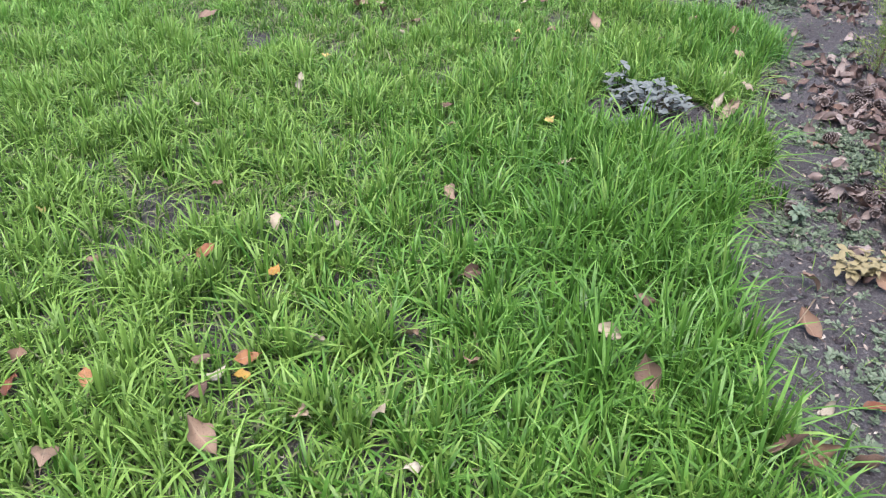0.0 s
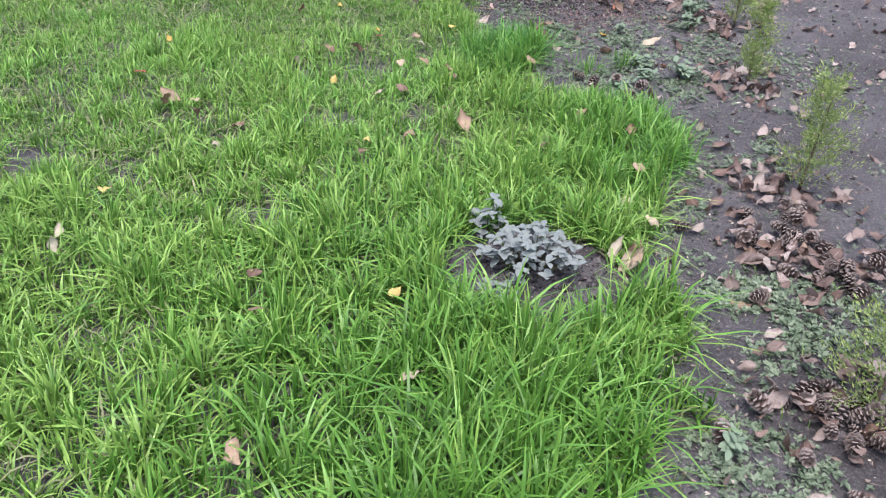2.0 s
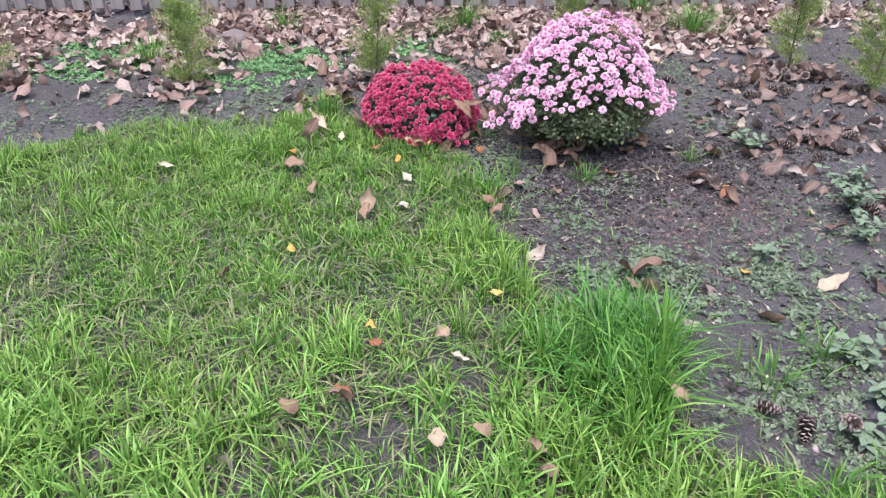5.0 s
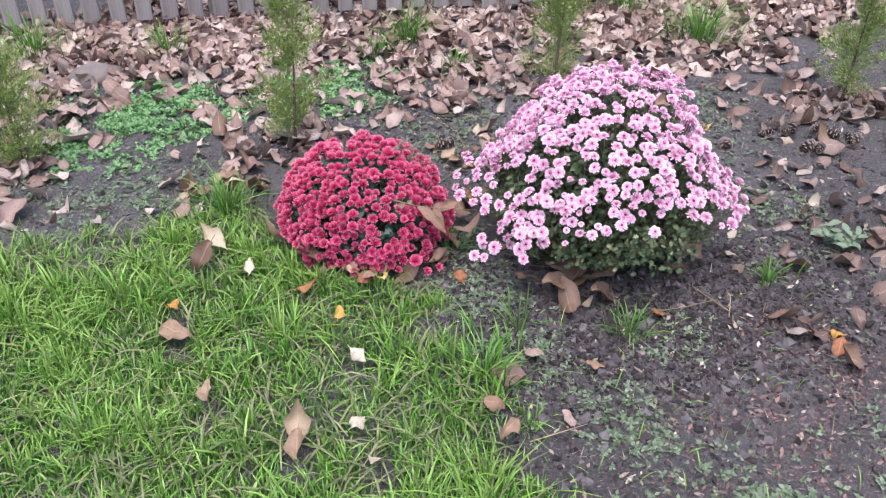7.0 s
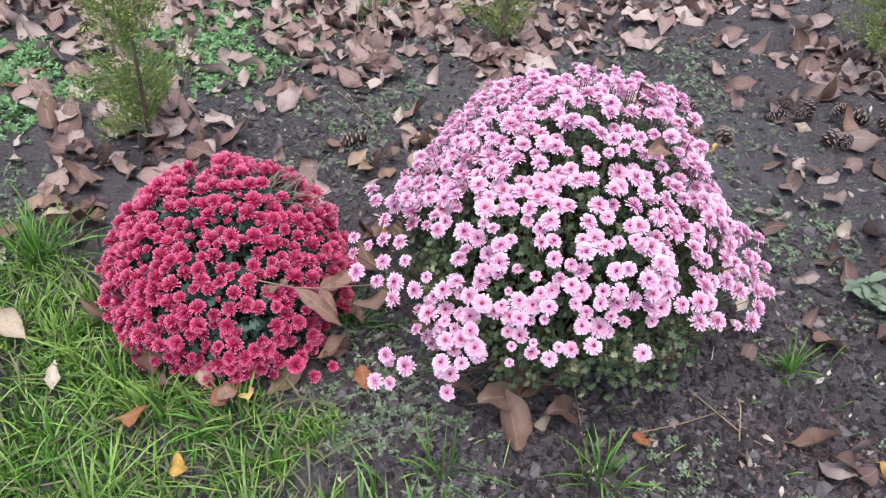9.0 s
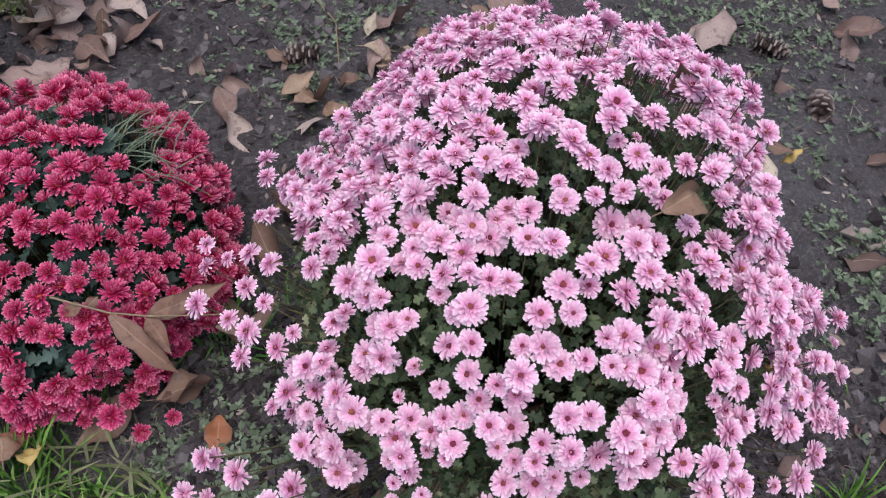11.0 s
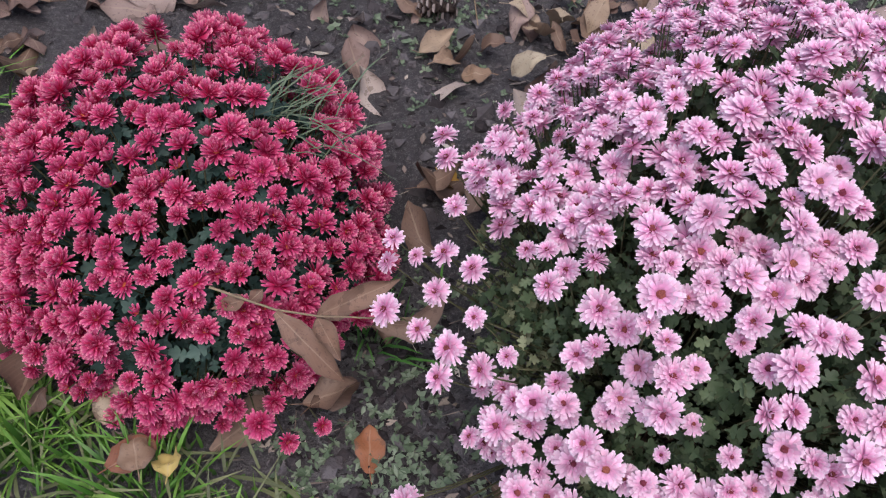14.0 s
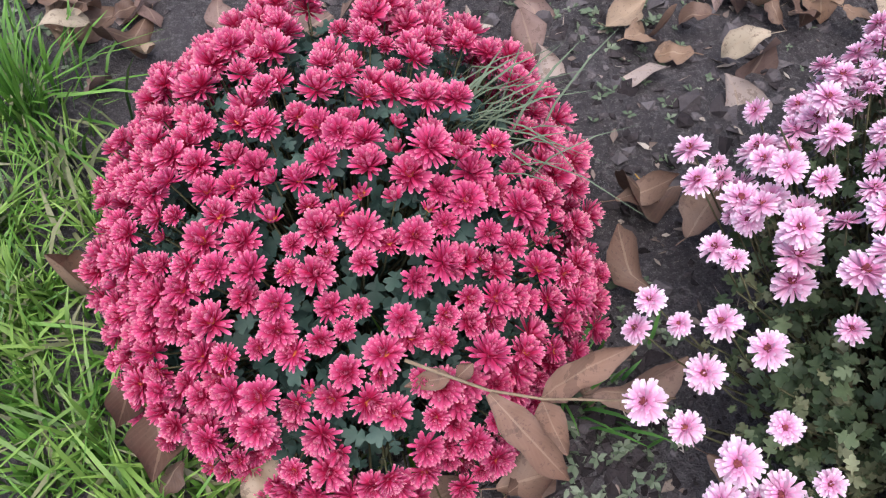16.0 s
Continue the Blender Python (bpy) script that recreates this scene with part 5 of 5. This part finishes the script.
def silver_shrub(x, y, count, radius, height, leaf, label):
    """A low dome: short upright shoots, each with a loose whorl of rounded leaves at its end."""
    root = thing("silver_shrub", x, y, gz(x, y), label, "shrub")
    blades = WEED_LEAVES[SILVER.name]
    for k in range(count):
        a, q = 2.39996 * k + RNG.normal(0, 0.3), math.sqrt((k + 0.5) / count)
        foot = np.array([0.45 * q * radius * math.cos(a), 0.45 * q * radius * math.sin(a), -0.004])
        top = np.array([q * radius * math.cos(a), q * radius * math.sin(a), height * (1.05 - 0.75 * q * q) * RNG.uniform(0.75, 1.1)])
        s = np.linspace(0, 1, 4)[:, None]
        part("stem", mesh_of("stem", *tube(foot + (top - foot) * s, np.linspace(0.0020, 0.0011, 4), 4)), STEM, root)
        turn = RNG.uniform(0, 360)
        for j in range(6):
            at = foot + (top - foot) * (1.0 if j < 4 else 0.62)
            m = pose(*at, 0, 0, turn + (90 if j < 4 else 180) * j + RNG.normal(0, 18)) @ pose(0, 0, 0, RNG.normal(0, 14), -RNG.uniform(-8, 42), 0) @ Matrix.Scale(leaf * RNG.uniform(0.7, 1.15), 4)
            part("leaf", blades[RNG.integers(len(blades))], SILVER, root, at=m)
    return root


silver_shrub(0.825, 2.605, 44, 0.12, 0.085, 0.026, "small silvery grey-leaved shrub on a bare soil mound")
silver_shrub(0.725, 2.50, 7, 0.045, 0.05, 0.024, "low silvery shoots at the foot of the mound")
silver_shrub(0.745, 2.80, 8, 0.05, 0.10, 0.028, "silvery grey-green shoots at the edge of the mound")
broadleaf_weed(1.205, 1.755, 9, 0.055, 0.034, WILTED, "wilted yellowish weed collapsed on the bare soil", "wilted_weed", "weed", 1.6)
for _x, _y, _c, _h, _l in [(2.02, 4.78, 14, 0.10, 0.032), (2.10, 4.92, 10, 0.10, 0.030), (1.96, 4.62, 9, 0.08, 0.028), (1.72, 4.02, 6, 0.07, 0.04), (1.58, 4.12, 6, 0.06, 0.036), (1.55, 3.98, 5, 0.06, 0.036), (1.98, 5.32, 7, 0.06, 0.035), (1.13, 2.02, 4, 0.05, 0.026), (1.62, 4.62, 4, 0.06, 0.028), (1.44, 3.9, 5, 0.05, 0.03), (1.3, 1.62, 4, 0.05, 0.03)]:
    broadleaf_weed(_x, _y, _c, _h, _l)


# ---------------------------------------------------------------- clods and stones
def lump(seed):
    bm = bmesh.new()
    bmesh.ops.create_icosphere(bm, subdivisions=1, radius=1)
    rnd = random.Random(seed)
    for v in bm.verts:
        v.co *= rnd.uniform(0.5, 1.25)
        v.co.z *= 0.75
    bm.verts.ensure_lookup_table()
    V = np.array([v.co[:] for v in bm.verts])
    F = np.array([[v.index for v in f.verts] for f in bm.faces])
    bm.free()
    return V, F, np.zeros((len(V), 2))


def crumb(seed):
    """A crumb of eight rough faces."""
    rnd = random.Random(seed)
    V = np.array([(1, 0, 0), (-1, 0, 0), (0, 1, 0), (0, -1, 0), (0, 0, 0.8), (0, 0, -0.5)], float) * np.array([[rnd.uniform(0.6, 1.25)] for _ in range(6)])
    V += np.array([[rnd.gauss(0, 0.18) for _ in range(3)] for _ in range(6)])
    F = np.array([(0, 2, 4), (2, 1, 4), (1, 3, 4), (3, 0, 4), (2, 0, 5), (1, 2, 5), (3, 1, 5), (0, 3, 5)])
    return V, F, np.zeros((6, 2))


_n = 44000
_x, _y = RNG.uniform(0.75, 3.2, _n), RNG.uniform(0.8, 6.6, _n)
_w = 0.18 + 0.3 * np.clip((_y - 4.4) / 0.5, 0, 1) * (_x < 2.4) + 1.2 * np.exp(-(((_x - 1.25) / 0.4) ** 2 + ((_y - 6.15) / 0.3) ** 2)) + 1.5 * np.exp(-(((_x - 1.45) / 0.45) ** 2 + ((_y - 5.15) / 0.35) ** 2)) + 0.5 * np.exp(-(((_x - 1.1) / 0.25) ** 2 + ((_y - 1.75) / 0.3) ** 2))
_ok = ~inside(_x, _y, LAWN) & (RNG.random(_n) < _w * (0.3 + rough_noise(_x, _y, 0.3, 19, 3)))
_x, _y = _x[_ok], _y[_ok]
_mx, _my = MOUND[0] + RNG.normal(0, 0.11, 1500), MOUND[1] + RNG.normal(-0.01, 0.095, 1500)
_bx, _by = RNG.uniform(-0.6, 0.8, 900), RNG.uniform(5.9, 6.6, 900)
_b = ~inside(_bx, _by, LAWN)
_x, _y = np.concatenate([_x, _mx, _bx[_b]]), np.concatenate([_y, _my, _by[_b]])
scatter("soil_clods", "loose dark soil crumbs and clods", "soil clods", CLOD, [lump(0), lump(1)] + [crumb(30 + k) for k in range(6)], _x, _y, np.clip(RNG.exponential(0.0030, len(_x)) * np.where((_y > 4.7) & (_x > 0.85), 1.4, 1.0) + 0.0018, 0.002, 0.016), 0.6, smooth=False)

# larger clods lie loose beside the pink bush and behind both bushes
_n = 900
_x, _y = np.concatenate([RNG.uniform(1.1, 1.98, _n // 2), RNG.uniform(0.9, 1.6, _n // 2)]), np.concatenate([RNG.uniform(4.95, 5.55, _n // 2), RNG.uniform(5.85, 6.45, _n // 2)])
_ok = np.hypot(_x - 1.376, _y - 5.52) > 0.27
_x, _y = _x[_ok], _y[_ok]
scatter("large_soil_clods", "chunky dark soil clods beside the bushes", "soil clods", CLOD, [lump(40 + k) for k in range(6)], _x, _y, np.clip(RNG.exponential(0.005, len(_x)) + 0.0035, 0.0035, 0.011), 0.6, 0.002, smooth=False)

# fine dark crumbs: dug-over bed before the bushes, shade painted as colour between them
_n = 11000
_x, _y = np.concatenate([RNG.normal(1.42, 0.30, _n), RNG.normal(1.03, 0.05, 1500)]), np.concatenate([RNG.normal(5.17, 0.15, _n), RNG.normal(5.48, 0.11, 1500)])
_ok = ~inside(_x, _y, LAWN) & (np.hypot(_x - 1.383, _y - 5.52) > 0.15) & (RNG.random(len(_x)) < 0.35 + rough_noise(_x, _y, 0.15, 29, 2))
scatter("soil_crumbs", "fine dark crumbs of freshly dug soil, shade between the bushes put into their colour", "soil clods", DUG_SOIL_SHADE, [crumb(k) for k in range(6)], _x[_ok], _y[_ok], np.clip(RNG.exponential(0.0028, int(_ok.sum())) + 0.0022, 0.0022, 0.010), 0.6, 0.001, smooth=False)

# flecks: shredded leaf, straw and needles trodden into the soil
_n = 16000
_x, _y = RNG.uniform(0.75, 3.3, _n), RNG.uniform(0.8, 7.0, _n)
_lx, _ly = RNG.uniform(-1.5, 1.4, 2500), RNG.uniform(0.9, 5.9, 2500)
_ok = ~inside(_x, _y, LAWN) & (RNG.random(_n) < 0.25 + rough_noise(_x, _y, 0.35, 23, 3))
_x, _y = np.concatenate([_x[_ok], _lx]), np.concatenate([_y[_ok], _ly])
_fl = []
for _k in range(6):
    _p = blade_leaf((0.010, 0.030, 0.014, 0.040, 0.008, 0.020)[_k], (0.006, 0.0014, 0.007, 0.0016, 0.005, 0.008)[_k], 2, 1, curl=0.5, fold=0.3)
    _fl.append((_p[0] - _p[0].mean(0) + [0, 0, 0.002], _p[1], _p[2]))
scatter("soil_flecks", "shredded straw and leaf flecks on the soil", "debris", FLECK, _fl, _x, _y, RNG.uniform(0.6, 1.4, len(_x)), 0.35)

# reddish crumbs of bark and needles in front of the pink bush
_x, _y = np.concatenate([RNG.normal(1.62, 0.20, 4500), RNG.normal(1.45, 0.18, 1500)]), np.concatenate([RNG.normal(4.93, 0.17, 4500), RNG.normal(4.72, 0.13, 1500)])
_ok = ~inside(_x, _y, LAWN) & (RNG.random(6000) < rough_noise(_x, _y, 0.12, 27, 2) * 1.6 - 0.15)
scatter("bark_crumbs", "purple-brown bark crumbs and dry needles on the soil", "debris", CRUMB, _fl, _x[_ok], _y[_ok], RNG.uniform(0.4, 1.1, int(_ok.sum())), 0.5)

for _k, (_x, _y, _s) in enumerate([(0.13, 7.02, 0.15), (-0.06, 6.98, 0.10), (1.47, 5.22, 0.016), (1.84, 5.32, 0.02), (1.3, 5.1, 0.014), (2.06, 5.5, 0.016)]):
    _v, _f, _u = lump(200 + _k)
    _ob = part("stone", mesh_of("stone", _v * [_s, _s * 0.8, _s * 0.55], _f, _u), STONE)
    _ob.location = (_x, _y, gz(_x, _y) + _s * 0.08)
    tagged(_ob, "rounded grey-pink stone half sunk in leaves" if _s > 0.05 else "small grey stone on bare soil", "stone", "stones in the bed")


# ---------------------------------------------------------------- pine cones
def cone_mesh(seed):
    """An open cone lying along +x: broad overlapping scales that stand out from a core."""
    rnd, pieces = random.Random(seed), []
    s = np.linspace(0, 1, 5)[:, None]
    core = tube(np.array([-0.030, 0, 0]) + s * np.array([0.058, 0, 0]), [0.006, 0.009, 0.009, 0.006, 0.002], 6)
    pieces.append((core[0], core[1], np.zeros_like(core[2])))
    for i in range(50):
        t = i / 49
        size = 0.28 + 0.72 * math.sin(math.pi * (0.22 + 0.74 * t)) ** 0.9
        a = math.degrees(2.39996 * i) + rnd.gauss(0, 4)
        p = petal(0.0165 * size, 0.0150 * size, 0.5, -0.15, 0.0, (0.5, 0.9, 1.0, 0.6))
        # a thick rim turned down at the outer end
        rim = petal(0.0038 * size, 0.0125 * size, 0.0, 0.0, 0.0, (1.0, 0.95, 0.8, 0.5))
        rim = (rim[0], rim[1], np.ones_like(rim[2]) * [1, 0.9])
        m = pose(-0.030 + 0.054 * t, 0, 0, a, 0, 0) @ pose(0, 0, 0.004, 0, -104 + 94 * t + rnd.gauss(0, 4), 0)
        pieces.append(placed(p, m))
        pieces.append(placed(rim, m @ pose(*p[0][-2], 0, 55, 0)))
    return mesh_of("pine_cone", *joined(pieces))


CONES = [cone_mesh(k) for k in range(4)]
for _x, _y, _n, _r in [(1.36, 2.07, 26, 0.085), (1.54, 2.74, 30, 0.10), (1.62, 2.62, 7, 0.06), (2.30, 5.80, 8, 0.09), (2.24, 5.22, 7, 0.08), (2.18, 4.62, 5, 0.08), (1.44, 3.84, 3, 0.06), (2.52, 5.92, 5, 0.1), (1.28, 3.98, 2, 0.04)]:
    for _k in range(_n):
        _px, _py = _x + RNG.normal(0, _r), _y + RNG.normal(0, _r)
        _c = part("pine_cone", CONES[_k % 4], CONE)
        _c.matrix_basis = pose(_px, _py, gz(_px, _py) + 0.014 + RNG.uniform(0, 0.02), RNG.uniform(0, 360), RNG.normal(0, 22), RNG.uniform(0, 360)) @ Matrix.Scale(RNG.uniform(0.68, 1.0), 4)
        tagged(_c, "open grey-brown pine cone lying on the soil", "pine cone", "pine cones round the young conifers")
for _px, _py in [(1.18, 6.13), (2.0, 6.02), (2.02, 5.88)]:
    _c = part("pine_cone", CONES[0], CONE)
    _c.matrix_basis = pose(_px, _py, gz(_px, _py) + 0.016, 20, 5, RNG.uniform(0, 360))
    tagged(_c, "single pine cone on bare soil behind the bushes", "pine cone", "pine cones round the young conifers")


# ---------------------------------------------------------------- young conifers
def conifer_foliage(height, radius, count, seed):
    """Feathery sprays: short strips bunched along a few dozen rising side shoots."""
    rs = np.random.default_rng(seed)
    k = 60
    sa, st = rs.uniform(0, 2 * np.pi, k), rs.uniform(0.05, 0.95, k)
    reach = 0.85 * radius * (1.08 - st) ** 0.65 * np.clip(0.45 + 3 * st, 0, 1) * rs.uniform(0.4, 1.6, k)
    pick = rs.integers(0, k, count)
    u = rs.random(count) ** 0.7
    a = sa[pick] + rs.normal(0, 0.10, count)
    r = reach[pick] * u
    z = height * (st[pick] + 0.16 * u * rs.uniform(0.7, 1.2, count))
    pos = np.stack([r * np.cos(a), r * np.sin(a), z], 1) + rs.normal(0, 0.009, (count, 3))
    out = np.stack([np.cos(a), np.sin(a), rs.uniform(0.5, 1.8, count)], 1) + rs.normal(0, 0.55, (count, 3))
    strip = leaflet(1.0, 0.27, 0.5, 0.2)
    v = strip[0][:, [2, 1, 0]]
    return many((v, strip[1], strip[2]), poses_on(pos, out, rs.uniform(0.007, 0.017, count)))


def young_conifer(x, y, height, radius, seed):
    root = thing("young_conifer", x, y, gz(x, y), "young slim olive-green thuja planted in the bed", "tree", "young conifers along the bed")
    s = np.linspace(0, 1, 6)[:, None]
    trunk = tube(s * np.array([RNG.normal(0, 0.02), RNG.normal(0, 0.02), height * 0.92]) - [0, 0, 0.01], np.linspace(0.006, 0.0015, 6), 6)
    part("trunk", mesh_of("trunk", *trunk), BARK, root, "thin brown trunk")
    crown = part("crown", mesh_of("crown", *conifer_foliage(height, radius, 4200 if y < 5 else 9000, seed)), THUJA, root, "soft scaly olive-green sprays")
    return root


for _k, ((_x, _y), _h, _r) in enumerate(zip(SAPLINGS, (0.33, 0.36, 0.34, 0.38, 0.44, 0.48, 0.48, 0.46, 0.36, 0.35), (0.15, 0.135, 0.12, 0.10, 0.14, 0.125, 0.125, 0.15, 0.15, 0.14))):
    young_conifer(_x, _y, _h, _r, 300 + _k)


# ---------------------------------------------------------------- twig with hanging leaves, and loose twigs
def twig(points, radius, name="twig", label="thin dry twig lying on the soil"):
    P = np.array(points, float)
    base = P[0].copy()
    ob = part(name, mesh_of(name, *tube(P - base, np.linspace(radius, radius * 0.6, len(P)), 5)), TWIG)
    ob.location = base
    return tagged(ob, label, "twig", "dry twigs")


_tw = twig([(0.874, 5.568, 0.190), (0.900, 5.559, 0.182), (0.930, 5.549, 0.173), (0.968, 5.543, 0.165), (0.990, 5.543, 0.160), (1.015, 5.542, 0.155), (1.07, 5.545, 0.140)], 0.0014, "leafy_twig", "dry twig with hanging brown leaves between the bushes")
for _p, _q, _w, _curl in [((0.966, 5.543, 0.165), (1.050, 5.585, 0.150), 0.026, 0.9), ((0.930, 5.547, 0.172), (0.988, 5.499, 0.115), 0.025, -0.8), ((0.967, 5.541, 0.165), (0.985, 5.512, 0.135), 0.021, 0.6), ((0.904, 5.558, 0.180), (0.874, 5.557, 0.170), 0.015, 0.7), ((0.908, 5.557, 0.178), (0.920, 5.566, 0.182), 0.013, 0.8)]:
    _p, _q = Vector(_p), Vector(_q)
    _dx = (_q - _p).normalized()
    _dy = Vector((0, -0.5, 0.85)).cross(_dx).normalized()
    _dz = _dx.cross(_dy)
    _at = Matrix.Translation(_p - _tw.location) @ Matrix((_dx, _dy, _dz)).transposed().to_4x4() @ pose(0, 0, 0, 0, math.degrees(_curl) / 2, 0)
    _lf = blade_leaf((_q - _p).length * 1.04, _w, 9, 3, curl=_curl, fold=0.4, wave=0.22, twist=0.5, blunt=0.85, point=0.85)
    _lf[0][:, 1] *= 1 + 0.16 * np.sin(_lf[0][:, 0] * 160 + _w * 900)
    _lf[0][:, 2] += 0.0016 * np.sin(_lf[0][:, 0] * 210 + _lf[0][:, 1] * 260)
    part("leaf", mesh_of("leaf", *_lf), HANGING_LEAF, _tw, "hanging brown dry leaf", _at)
twig([(1.02, 1.62, 0.035), (0.985, 1.57, 0.045), (0.93, 1.50, 0.05)], 0.0022, "straw", "long pale straw lying over the lawn edge")
for _pts in [((1.40, 5.22), (1.47, 5.21), (1.55, 5.205)), ((1.55, 5.15), (1.585, 5.20), (1.60, 5.27)), ((1.52, 5.26), (1.56, 5.16), (1.58, 5.13)), ((1.20, 6.35), (1.25, 6.22), (1.24, 6.1)), ((1.28, 6.36), (1.36, 6.30)), ((1.85, 5.9), (1.95, 5.97)), ((1.68, 4.30), (1.67, 4.42)), ((1.5, 4.75), (1.58, 4.83)), ((0.97, 4.93), (1.1, 4.95)), ((2.35, 6.2), (2.5, 6.05)), ((1.35, 5.36), (1.30, 5.20), (1.33, 5.10))]:
    twig([(a, b, gz(a, b) + 0.006) for a, b in _pts], 0.0016)


# ---------------------------------------------------------------- picket fence behind the bed
def picket_fence():
    root = thing("picket_fence", 0, 7.62, 0, "weathered grey wooden picket fence behind the bed", "fence")

    def board(w, d, h, pointed):
        bm = bmesh.new()
        pts = [(-w / 2, 0), (w / 2, 0), (w / 2, h - (w * 0.5 if pointed else 0)), (0, h), (-w / 2, h - (w * 0.5 if pointed else 0))] if pointed else [(-w / 2, 0), (w / 2, 0), (w / 2, h), (-w / 2, h)]
        face = bm.faces.new([bm.verts.new((x, -d / 2, z)) for x, z in pts])
        ext = bmesh.ops.extrude_face_region(bm, geom=[face])
        bmesh.ops.translate(bm, vec=(0, d, 0), verts=[v for v in ext["geom"] if isinstance(v, bmesh.types.BMVert)])
        bmesh.ops.recalc_face_normals(bm, faces=bm.faces)
        bmesh.ops.bevel(bm, geom=[e for e in bm.edges], offset=0.002, segments=1, affect="EDGES")
        me = bpy.data.meshes.new("picket")
        bm.to_mesh(me)
        bm.free()
        return me

    pickets = [board(w, 0.018, h, True) for w, h in ((0.064, 0.98), (0.068, 1.0), (0.062, 0.97))]
    for i in range(-34, 46):
        x = i * 0.104
        part("picket", pickets[i % 3], FENCE_WOOD, root, at=pose(x, -0.16 * x + RNG.normal(0, 0.002), 0.03 + RNG.normal(0, 0.006), RNG.normal(0, 0.5), RNG.normal(0, 0.7), -9.1))
    rail = board(0.06, 8.4, 0.035, False)
    for z in (0.25, 0.78):
        part("rail", rail, FENCE_WOOD, root, at=pose(0.6, -0.096 + 0.028, z, 0, 90, 80.9) @ pose(0, 0, 0, 0, 0, 0))
    post = board(0.08, 0.08, 1.05, False)
    for x in (-2.6, -0.9, 0.62, 2.3, 4.0):
        part("post", post, FENCE_WOOD, root, at=pose(x, -0.16 * x + 0.09, -0.02, 0, 0, -9.1))


picket_fence()
